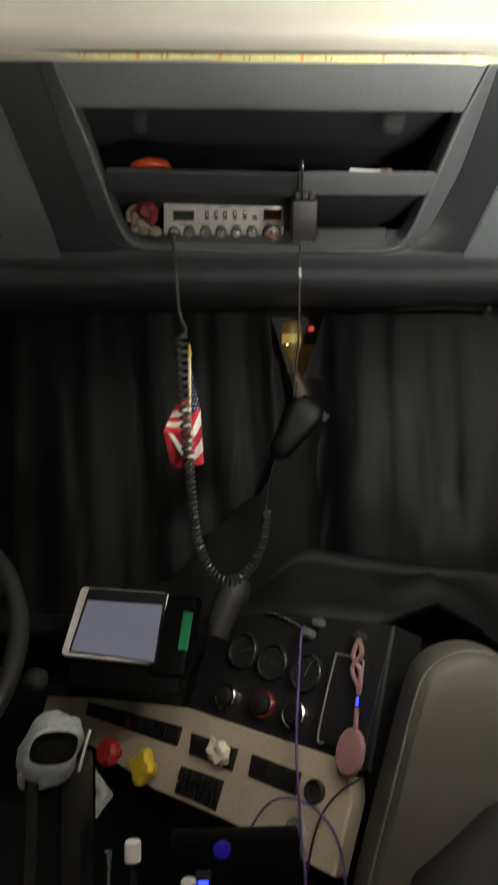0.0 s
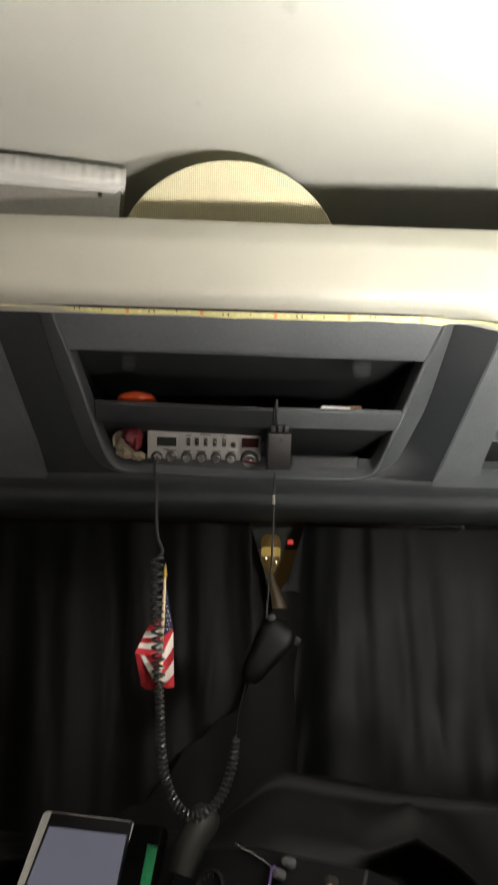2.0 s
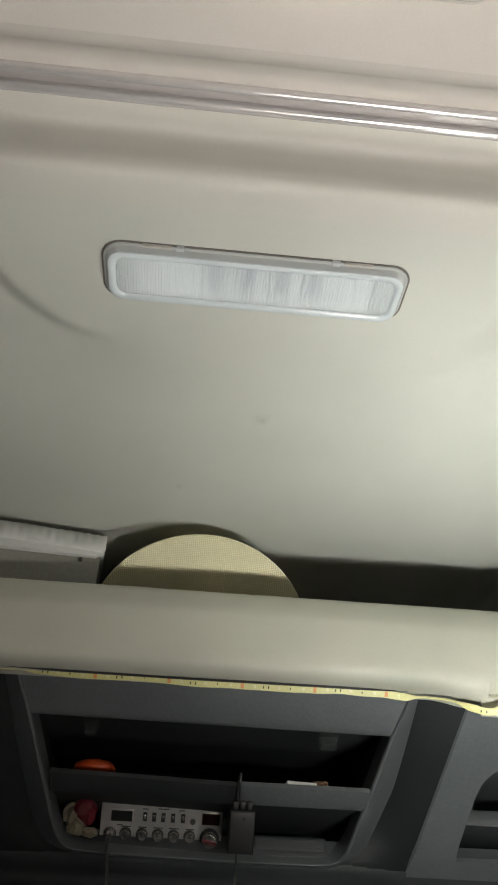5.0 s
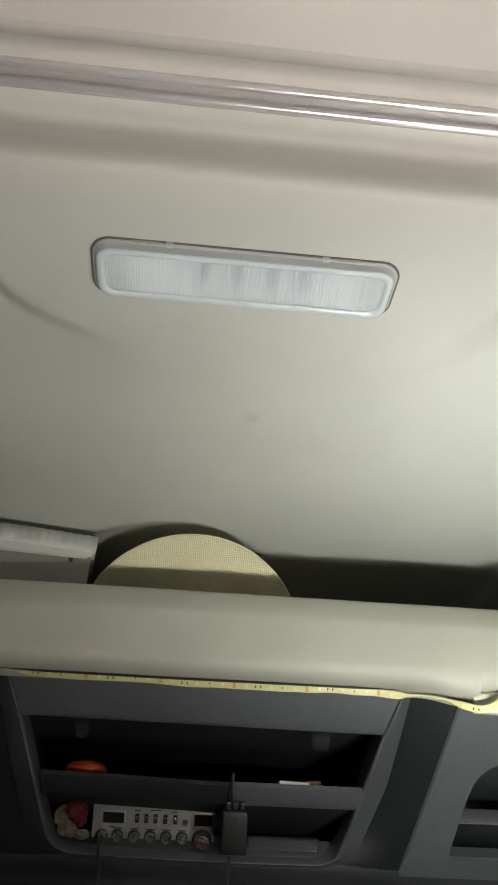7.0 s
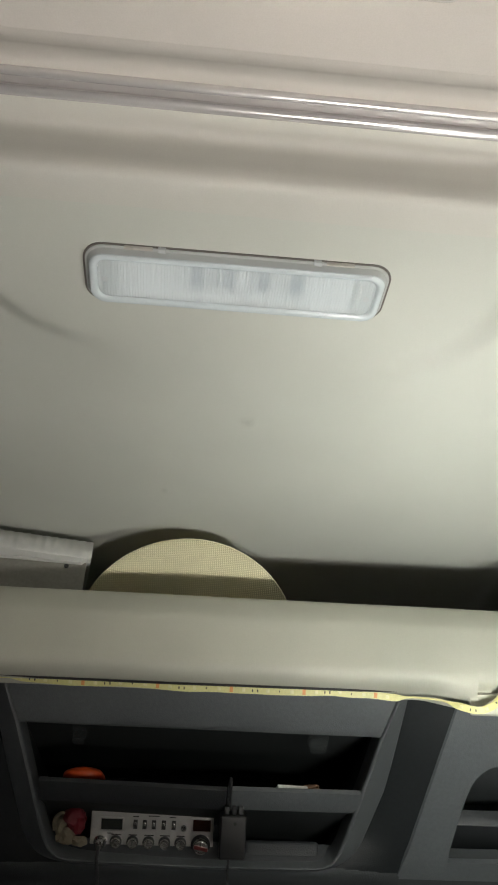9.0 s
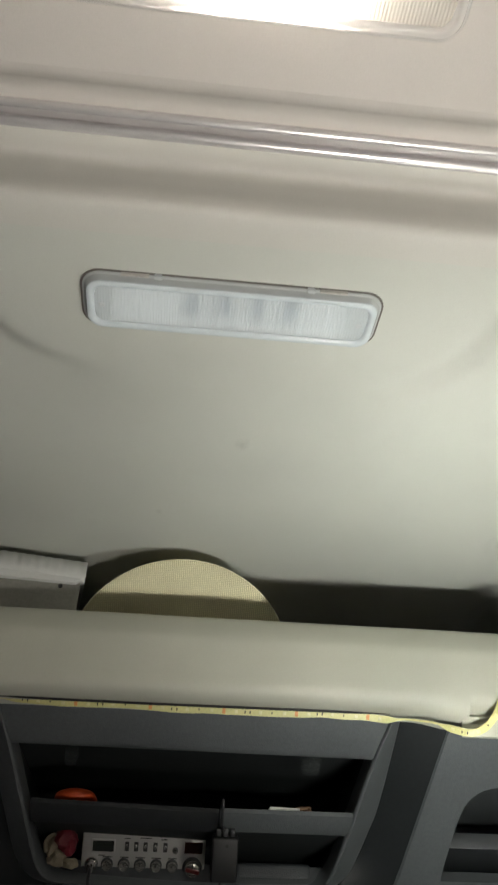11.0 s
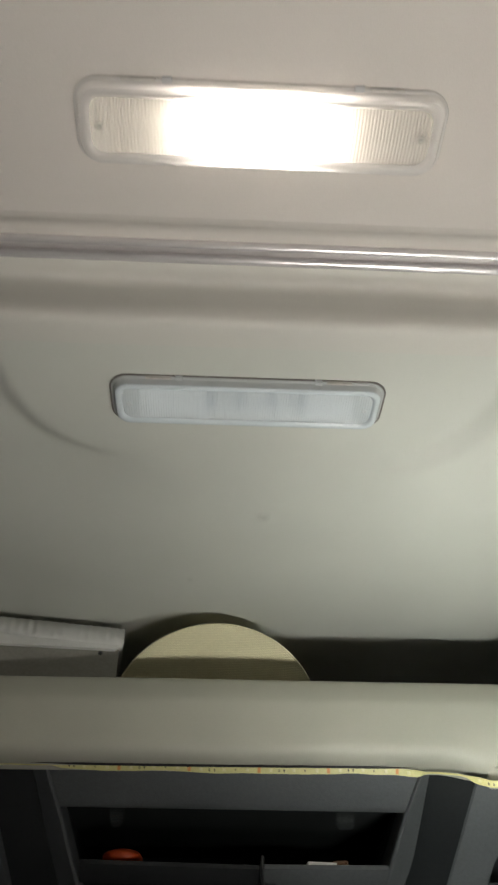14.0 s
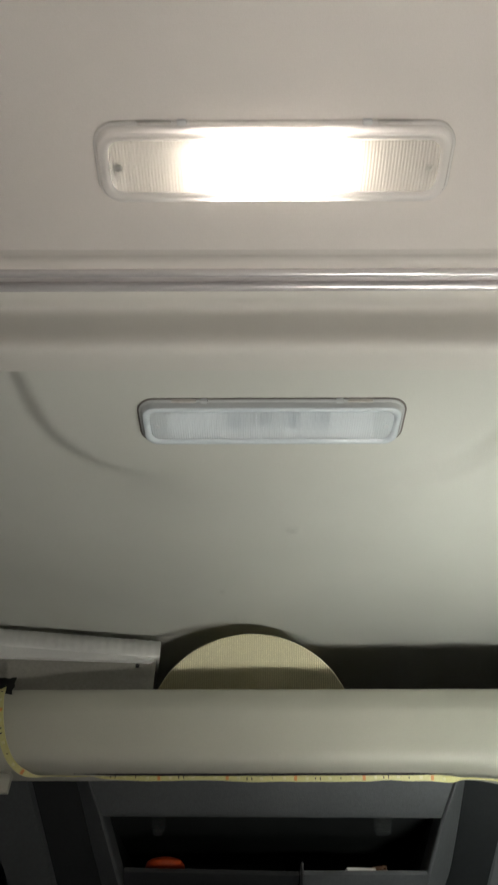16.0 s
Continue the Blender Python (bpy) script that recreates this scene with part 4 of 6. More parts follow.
def white_case():
    """A white plastic case with a ribbed lid edge, lying across the lip at a slant."""
    m = pose(0.050, 1.052, 2.2295, 0, 0, 9)
    t = thing("storage_case", "white plastic case with a ribbed lid lying on the overhead shelf", "case", (-0.12, 1.1, 2.229))
    bm = bmesh.new()
    box(bm, (-0.42, 0.004, 0.0), (-0.004, 0.16, 0.084), m, 0.004)
    part("body", bm, M["case_shaded"], t, "translucent case body greyed for the lip's shade")
    bm = bmesh.new()
    xs = span(-0.424, 0.0, 33 * 6)
    rows = []
    for x in xs:
        r = 0.0009 * math.cos(2 * math.pi * x / 0.0140)
        rows.append([m @ Vector((x, *p)) for p in ((0.170, 0.122), (0.012, 0.122), (0.004 - r, 0.119), (-0.003 - r, 0.100), (-0.006 - r * 0.4, 0.086), (-0.002, 0.082), (0.004, 0.081), (0.170, 0.081))])
    sheet(bm, rows)
    part("lid", bm, M["white"], t, "ribbed white lid", angle=60)
    bm = bmesh.new()
    plate(bm, [(-0.422, 0.056), (-0.012, 0.0755), (-0.003, 0.0835), (-0.422, 0.0835)], m @ Matrix(((1, 0, 0, 0), (0, 0, -1, 0.0015), (0, 1, 0, 0), (0, 0, 0, 1))), -0.002, 0.0055, 0.002)
    part("lid_skirt", bm, M["white"], t, "smooth white lower edge of the lid")
    for x in (-0.0, -0.424):
        bm = bmesh.new()
        plate(bm, [(0.170, 0.122), (0.012, 0.122), (0.004, 0.119), (-0.003, 0.100), (-0.006, 0.086), (0.004, 0.081), (0.170, 0.081)],
              m @ Matrix(((0, 0, 1, x), (1, 0, 0, 0), (0, 1, 0, 0), (0, 0, 0, 1))), -0.0015, 0.0015)
        part("lid_end", bm, M["white"], t)
    bm = bmesh.new()
    lathe(bm, [(0, -0.001), (0.0035, -0.001), (0.0035, 0.0012), (0, 0.0012)], m @ Matrix.Translation((-0.034, 0.003, 0.070)) @ Matrix.Rotation(math.pi / 2, 4, "X"), 12)
    part("hole", bm, M["black"], t, "small dark screw hole")


# ---- things in the console's cubbies ----
CBM = Matrix(((1, 0, 0, 0), (0, -0.034 / 0.0588, 0.048 / 0.0588, 0), (0, -0.048 / 0.0588, -0.034 / 0.0588, 0), (0, 0, 0, 1))).transposed()
CBM.translation = Vector((0.174, 1.2545, 1.9765))


def radio():
    """Local axes: x right, y up the face, z out of it."""
    W, H = 0.181, 0.0600
    t = thing("two_way_radio", "silver-faced two-way radio in the overhead console", "radio", (0.174, 1.31, 1.945))
    bm = bmesh.new()
    box(bm, (-W / 2 + 0.002, -H / 2 + 0.002, -0.150), (W / 2 - 0.002, H / 2 - 0.002, -0.004), CBM, 0.002)
    part("body", bm, M["black"], t, "black steel radio body")
    bm = bmesh.new()
    plate(bm, round_rect(W, H, 0.003, 4), CBM, -0.005, 0.0, 0.001)
    face = part("faceplate", bm, M["steel"], t, "satin silver faceplate")

    def at(u, v):
        return (-W / 2 + u * W, H / 2 - v * H)
    for u0, u1, v0, v1, mt, lb in ((0.085, 0.255, 0.18, 0.43, "lcd", "dark meter window"), (0.83, 0.975, 0.15, 0.42, "lcd_red", "dark red channel display")):
        a, b = at(u0, v1), at(u1, v0)
        bm = bmesh.new()
        box(bm, (a[0] - 0.002, a[1] - 0.002, -0.001), (b[0] + 0.002, b[1] + 0.002, 0.0014), CBM, 0.0006)
        bez = part("bezel", bm, M["steel"], t)
        bm = bmesh.new()
        box(bm, (*a, 0.0), (*b, 0.0018), CBM)
        part("display", bm, M[mt], bez, lb)
    for u in (0.36, 0.435, 0.51, 0.59, 0.672):
        x, y = at(u, 0.30)
        bm = bmesh.new()
        box(bm, (x - 0.003, y - 0.0065, 0), (x + 0.003, y + 0.0065, 0.0012), CBM)
        sw = part("switch", bm, M["black"], t, "small black toggle switch")
        bm = bmesh.new()
        box(bm, (x - 0.0016, y - 0.001, 0.001), (x + 0.0016, y + 0.0045, 0.007), CBM, 0.0008)
        part("lever", bm, M["chrome"], sw)

    def knob(u, v, r, h, name="knob", label="chrome knob"):
        x, y = at(u, v)
        mm = CBM @ Matrix.Translation((x, y, 0))
        bm = bmesh.new()
        lathe(bm, [(r, 0.001), (r, h * 0.8), (r * 0.93, h * 0.94), (r * 0.82, h), (r * 0.66, h), (r * 0.60, h * 0.86), (r * 0.42, h * 0.86), (r * 0.34, h * 0.97), (0, h)], mm, 24)
        k = part(name, bm, M["knobsteel"], t, label)
        bm = bmesh.new()
        lathe(bm, [(r * 1.26, 0), (r * 1.26, 0.0030), (r * 1.02, 0.0045), (0, 0.0045)], mm, 24)
        part("skirt", bm, M["black"], k, "black knob skirt")
        bm = bmesh.new()
        box(bm, (-0.0006, r * 0.1, h * 0.98), (0.0006, r * 0.95, h * 1.06), mm)
        part("pointer", bm, M["ink"], k)
        return mm, k
    for u in (0.21, 0.345, 0.475, 0.605, 0.735):
        knob(u, 0.715, 0.0070, 0.012)
    knob(0.755, 0.36, 0.0035, 0.006)
    mm, k = knob(0.9, 0.74, 0.0115, 0.014, "channel_knob", "large chrome channel knob with a red stripe")
    bm = bmesh.new()
    box(bm, (-0.0105, -0.0026, 0.012), (0.0105, 0.0026, 0.0165), mm @ Matrix.Rotation(radians(-12), 4, "Z"), 0.001)
    part("stripe", bm, M["darkred"], k, "dull red grip bar")
    x, y = at(0.085, 0.72)
    bm = bmesh.new()
    lathe(bm, [(0.0095, 0), (0.0095, 0.004), (0.0075, 0.006), (0.0065, 0.006), (0.006, 0.002), (0, 0.002)], CBM @ Matrix.Translation((x, y, 0)), 20)
    part("mic_socket", bm, M["chrome"], t)
    bm = bmesh.new()
    lathe(bm, [(0.006, 0), (0.0062, 0.016), (0.005, 0.02), (0.0, 0.02)], CBM @ Matrix.Translation((x, y, 0.002)), 16)
    part("mic_plug", bm, M["chrome"], t, "chrome microphone plug")
    # printing too small to read
    for u, v, w in ((0.16, 0.53, 0.05), (0.36, 0.12, 0.05), (0.51, 0.10, 0.09), (0.66, 0.12, 0.05), (0.21, 0.56, 0.08), (0.345, 0.56, 0.07), (0.475, 0.56, 0.08), (0.605, 0.56, 0.08), (0.735, 0.56, 0.07), (0.55, 0.95, 0.2)):
        x, y = at(u, v)
        bm = bmesh.new()
        box(bm, (x - w * W / 2, y - 0.0007, -0.0005), (x + w * W / 2, y + 0.0007, 0.0002), CBM)
        part("print_bar", bm, M["ink"], face)
    # mounting bracket over it
    bm = bmesh.new()
    box(bm, (-W / 2 - 0.006, H / 2 + 0.001, -0.10), (W / 2 + 0.006, H / 2 + 0.003, -0.01), CBM, 0.0005)
    box(bm, (-W / 2 - 0.006, -0.01, -0.06), (-W / 2 - 0.003, H / 2 + 0.003, -0.03), CBM, 0.0005)
    box(bm, (W / 2 + 0.003, -0.01, -0.06), (W / 2 + 0.006, H / 2 + 0.003, -0.03), CBM, 0.0005)
    part("bracket", bm, M["black"], t)


def helix(path, r, pitch, n=9):
    """A coil wound round a path."""
    pts, walked, out = [Vector(p) for p in path], 0.0, []
    side = Vector((1, 0, 0))
    total = sum((b - a).length for a, b in zip(pts, pts[1:]))
    steps = int(total / pitch * n)
    acc, i, done = 0.0, 0, 0.0
    for k in range(steps + 1):
        s = total * k / steps
        while i < len(pts) - 2 and done + (pts[i + 1] - pts[i]).length < s:
            done += (pts[i + 1] - pts[i]).length
            i += 1
        d = pts[i + 1] - pts[i]
        p = pts[i] + d * min((s - done) / max(d.length, 1e-9), 1)
        d.normalize()
        side = (side - d * side.dot(d)).normalized()
        a = 2 * math.pi * s / pitch
        out.append(p + r * (math.cos(a) * side + math.sin(a) * d.cross(side)))
    return out


def microphone():
    t = thing("radio_microphone", "black hand microphone hanging on its coiled cord", "microphone", (0.262, 1.25, 1.63))
    bm = bmesh.new()
    plug = CBM @ Vector((-0.0905 + 0.085 * 0.181, 0.02875 - 0.72 * 0.0575, 0.020))
    tube(bm, smooth([plug, plug + Vector((0, -0.012, -0.02)), (0.1045, 1.222, 1.90), (0.1055, 1.22, 1.865), (0.109, 1.22, 1.828), (0.117, 1.22, 1.808), (0.1105, 1.22, 1.797)], 6), 0.0026, 8)
    part("lead", bm, M["cord"], t, "straight black cord")
    run = smooth([(0.1100, 1.22, 1.797), (0.112, 1.22, 1.74), (0.117, 1.22, 1.66), (0.122, 1.22, 1.590), (0.128, 1.22, 1.525), (0.138, 1.22, 1.484), (0.155, 1.22, 1.455), (0.178, 1.22, 1.444),
                  (0.203, 1.22, 1.459), (0.220, 1.222, 1.487), (0.228, 1.226, 1.518), (0.231, 1.230, 1.548)], 8)
    bm = bmesh.new()
    part_way = 21
    tube(bm, helix(run[:part_way + 1], 0.0080, 0.0112), 0.0022, 6)
    tube(bm, helix(run[part_way:], 0.0056, 0.0072), 0.0021, 6)
    part("coil", bm, M["cord"], t, "coiled black cord")
    bm = bmesh.new()
    tube(bm, smooth([(0.231, 1.230, 1.548), (0.234, 1.237, 1.575), (0.240, 1.246, 1.600), (0.247, 1.25, 1.625)], 6), 0.0011, 8)
    part("strain_relief", bm, M["micblack"], t)
    # the body, leaning
    m = pose(0.2765, 1.25, 1.6665, 0, 0, 0) @ Matrix.Rotation(radians(34), 4, "Y")
    bm = bmesh.new()
    loops = []
    for k in range(17):
        s = k / 16
        z = -0.056 + 0.108 * s
        e = (1 - abs(2 * s - 1) ** 4) ** 0.5 if 0 < k < 16 else 0.18
        w = (0.019 + 0.011 * smoothstep(0.2, 0.85, s)) * e
        d = (0.014 + 0.004 * s) * e
        loops.append([m @ Vector((x, y, z)) for x, y in round_rect(2 * w, 2 * d, 0.85 * d, 6)])
    loft(bm, loops, True, True)
    part("body", bm, M["micblack"], t)
    bm = bmesh.new()
    box(bm, (0.022, -0.008, 0.028), (0.034, 0.006, 0.043), m, 0.003)
    part("talk_key", bm, M["micblack"], t, "black talk key")
    bm = bmesh.new()
    lathe(bm, [(0, 0), (0.006, 0), (0.006, 0.004), (0.003, 0.006), (0, 0.006)], m @ Matrix.Translation((-0.022, -0.0125, 0.042)) @ Matrix.Rotation(math.pi / 2, 4, "X"), 14)
    part("stud", bm, M["rubber"], t, "black hanging stud")


def charger():
    t = thing("charger", "black power adapter with a thin wire hanging in the console", "charger", (0.288, 1.20, 1.93))
    m = CBM.copy()
    m.translation = Vector((0.2885, 1.196, 1.962))
    bm = bmesh.new()
    box(bm, (-0.0185, -0.030, -0.012), (0.0185, 0.030, 0.012), m, 0.004, 3)
    part("body", bm, M["black"], t)
    for x in (-0.010, 0.0, 0.010):
        bm = bmesh.new()
        box(bm, (x - 0.0035, 0.028, -0.006), (x + 0.0035, 0.040, 0.004), m, 0.001)
        part("plug", bm, M["black"], t)
    bm = bmesh.new()
    lathe(bm, [(0, 0), (0.0022, 0), (0.0022, 0.001), (0, 0.001)], m @ Matrix.Translation((0.002, 0.02, 0.0118)), 10)
    part("pilot_lamp", bm, M["lcd"], t)
    bm = bmesh.new()
    tube(bm, smooth([m @ Vector((-0.004, 0.036, 0)), (0.281, 1.150, 1.998), (0.281, 1.136, 2.014), (0.281, 1.142, 2.022), (0.282, 1.20, 2.022)], 6), 0.0022, 8)
    part("upper_wire", bm, M["cord"], t)
    bm = bmesh.new()
    tube(bm, smooth([m @ Vector((-0.004, -0.030, 0)), (0.2828, 1.203, 1.915), (0.2820, 1.20, 1.885), (0.2795, 1.205, 1.80), (0.2765, 1.222, 1.755), (0.2745, 1.232, 1.730), (0.2745, 1.238, 1.712)], 6), 0.0016, 8)
    part("lower_wire", bm, M["cord"], t)
    bm = bmesh.new()
    tube(bm, [(0.2820, 1.20, 1.892), (0.2817, 1.20, 1.877)], 0.0032, 10)
    part("sleeve", bm, M["chrome"], t, "bright metal wire sleeve")


def cubby_things():
    bm = bmesh.new()
    lump(bm, (0.071, 1.190, 2.0325), (0.031, 0.028, 0.0125), 3.1, 0.06)
    solo("ball_cap", bm, M["orange"], "bright orange flattened cap lying on the cubby shelf", "cap")
    t = thing("plush_toy", "small red and cream toy tucked beside the radio", "toy", (0.058, 1.25, 1.945))
    bm = bmesh.new()
    lump(bm, (0.060, 1.243, 1.992), (0.016, 0.014, 0.017), 1.3, 0.3)
    lump(bm, (0.067, 1.240, 1.981), (0.009, 0.009, 0.012), 5.3, 0.3)
    part("hat", bm, M["redcloth"], t, "red felt hat")
    bm = bmesh.new()
    lump(bm, (0.041, 1.243, 1.980), (0.008, 0.009, 0.014), 2.7, 0.3)
    lump(bm, (0.050, 1.243, 1.966), (0.013, 0.010, 0.011), 7.7, 0.4)
    lump(bm, (0.071, 1.243, 1.960), (0.011, 0.009, 0.007), 9.1, 0.3)
    tube(bm, smooth([(0.034, 1.238, 1.972), (0.032, 1.236, 1.986), (0.040, 1.236, 1.995), (0.050, 1.236, 1.992)], 5), 0.003, 8)
    part("body", bm, M["cream"], t, "cream plush body")
    bm = bmesh.new()
    box(bm, (0.312, 1.262, 1.944), (0.424, 1.345, 1.974), pose(0, 0, 0), 0.007, 4)
    solo("glasses_case", bm, M["darkgrey"], "flat dark grey case lying in the lower cubby", "case")
    bm = bmesh.new()
    box(bm, (-0.022, -0.03, 0.0), (0.022, 0.03, 0.005), pose(0.370, 1.195, 2.0185, 0, 0, 6), 0.0006)
    solo("paper_packet", bm, M["paper"], "small white paper packet on the cubby shelf", "packet")
    bm = bmesh.new()
    lump(bm, (0.402, 1.185, 2.0245), (0.014, 0.012, 0.007), 4.4, 0.3)
    solo("card_scrap", bm, M["cardboard"], "crumpled brown card scrap on the cubby shelf", "scrap")


def desk_flag():
    t = thing("small_flag", "small striped flag drooping on a stick beside the coiled cord", "flag", (0.121, 1.234, 1.49))
    bm = bmesh.new()
    tube(bm, [(0.1215, 1.2315, 1.775), (0.1205, 1.2315, 1.62), (0.1265, 1.2315, 1.52)], 0.0025, 8)
    part("stick", bm, M["stick"], t)
    bm = bmesh.new()
    lathe(bm, [(0.0027, 0), (0.0042, 0.003), (0.0030, 0.007), (0.0022, 0.014), (0, 0.022)], Matrix.Translation((0.1215, 1.2315, 1.770)), 12)
    part("finial", bm, M["gold"], t, "gilt spear finial")
    def cloth(u, w, fold):
        """A point of the cloth, u to the side and w down from the stick's top, in millimetres."""
        return Vector((0.1228 + u / 1000, 1.2345 - fold + 0.0016 * math.sin(u * 0.32 + w * 0.05), 1.757 - w / 1000))

    def band(bm, a, b, c, d, fold0=0.0, fold1=0.0, n=8):
        """One strip of cloth between the edges a-b (upper) and c-d (lower), sagging a little."""
        rows = []
        for f in span(0, 1, n):
            sag = 1.6 * math.sin(math.pi * f)
            up = (a[0] + (b[0] - a[0]) * f, a[1] + (b[1] - a[1]) * f + sag)
            lo = (c[0] + (d[0] - c[0]) * f, c[1] + (d[1] - c[1]) * f + sag)
            rows.append([cloth(up[0] + (lo[0] - up[0]) * k / 3, up[1] + (lo[1] - up[1]) * k / 3, fold0 + (fold1 - fold0) * k / 3) for k in range(4)])
        sheet(bm, rows)

    def stripe(k, *edges):
        bm = bmesh.new()
        band(bm, *edges)
        part("stripe", bm, M["flagred"] if k % 2 == 0 else M["flagwhite"], t, "red cloth stripe" if k % 2 == 0 else "white cloth stripe")
    # the fly side hangs steeply beside the stick
    near, far = (74, 101, 114, 131, 141, 144), (61, 65, 87, 105, 125, 143)
    for k in range(5):
        stripe(k, (-3, near[k]), (13.0 + 1.1 * k, far[k]), (-3 + 1.5 * k, near[k + 1]), (14.1 + 1.1 * k, far[k + 1]))
    # the other side swings out behind the cord, with its lower hem folded under
    out, drop = (-20, -26, -30, -33, -36, -39), (54, 66, 75, 82, 89, 97)
    for k in range(5):
        stripe(k, (out[k], drop[k]), (0, drop[k] - 10 + 3 * k), (out[k + 1], drop[k + 1]), (0, drop[k + 1] - 7 + 3 * k), 0.002 * k, 0.002 * k + 0.002)
    stripe(0, (-39, 97), (-33, 98), (-31, 143), (-12, 134), 0.012, -0.020)
    stripe(1, (-33, 98), (-27, 98), (-13, 134), (-11, 120), 0.010, -0.006)
    stripe(0, (-27, 98), (-2, 96), (-11, 120), (-2, 112), 0.010, -0.004)
    stripe(0, (-31, 141), (-12, 133), (-26, 147), (-6, 146), -0.020, -0.024)
    bm = bmesh.new()
    right = lambda w: 0.5 + 13.0 * (w / 62) ** 0.8
    sheet(bm, [[cloth(-1 + (right(w * (1 - 0.17 * f)) + 1) * f, w * (1 - 0.17 * f), 0) for f in span(0, 1, 6)] for w in span(1, 74, 12)])
    canton = part("canton", bm, M["flagblue"], t, "navy field with white stars")
    bm = bmesh.new()
    for i in range(9):
        for j in range(3):
            w = 10 + 6.6 * i
            u = 1.5 + 4.0 * j + 2.0 * (i % 2)
            if u > right(w) - 1.2:
                continue
            p = cloth(u, w, 0.0012)
            bm.faces.new([bm.verts.new(p + 0.0012 * (0.45 if q % 2 else 1) * Vector((math.cos(q * math.pi / 5), 0, math.sin(q * math.pi / 5)))) for q in range(10)])
    part("stars", bm, M["flagwhite"], canton, "white stars")


# ---- windshield, curtains, night outside ----
def curtain(name, label, x0, x1, top, bottom, y, material, folds, seed, amp=0.016, back=None):
    bm = bmesh.new()
    nx = int((x1 - x0) / 0.006)
    rows = []
    for x in span(x0, x1, nx):
        row = []
        zb, zt = bottom(x), top(x)
        for z in span(zt, zb, 30):
            f = (zt - z) / 0.55
            q = x + 0.035 * noise.noise((x * 3.1, f * 0.5, seed + 5))
            big = noise.noise((q * folds, f * 0.35, seed)) + 0.45 * noise.noise((q * folds * 2.3, f * 0.6, seed + 3))
            fine = noise.noise((q * 34, f * 1.6 + 2 * q, seed + 11)) * (0.4 + 0.6 * abs(noise.noise((q * 3, f * 1.5, seed + 7))))
            cross = noise.noise((q * 5, f * 5.0 + q * 6, seed + 15))
            row.append(Vector((x, y + amp * 1.7 * big * (0.6 + 0.5 * f) + 0.0055 * fine + 0.006 * cross * f - 0.012 * f + (back(x, z) if back else 0), z)))
        rows.append(row)
    sheet(bm, rows)
    bmesh.ops.solidify(bm, geom=bm.faces[:], thickness=0.0015)
    return solo(name, bm, material, label, "curtain", group="windshield curtains", angle=60)


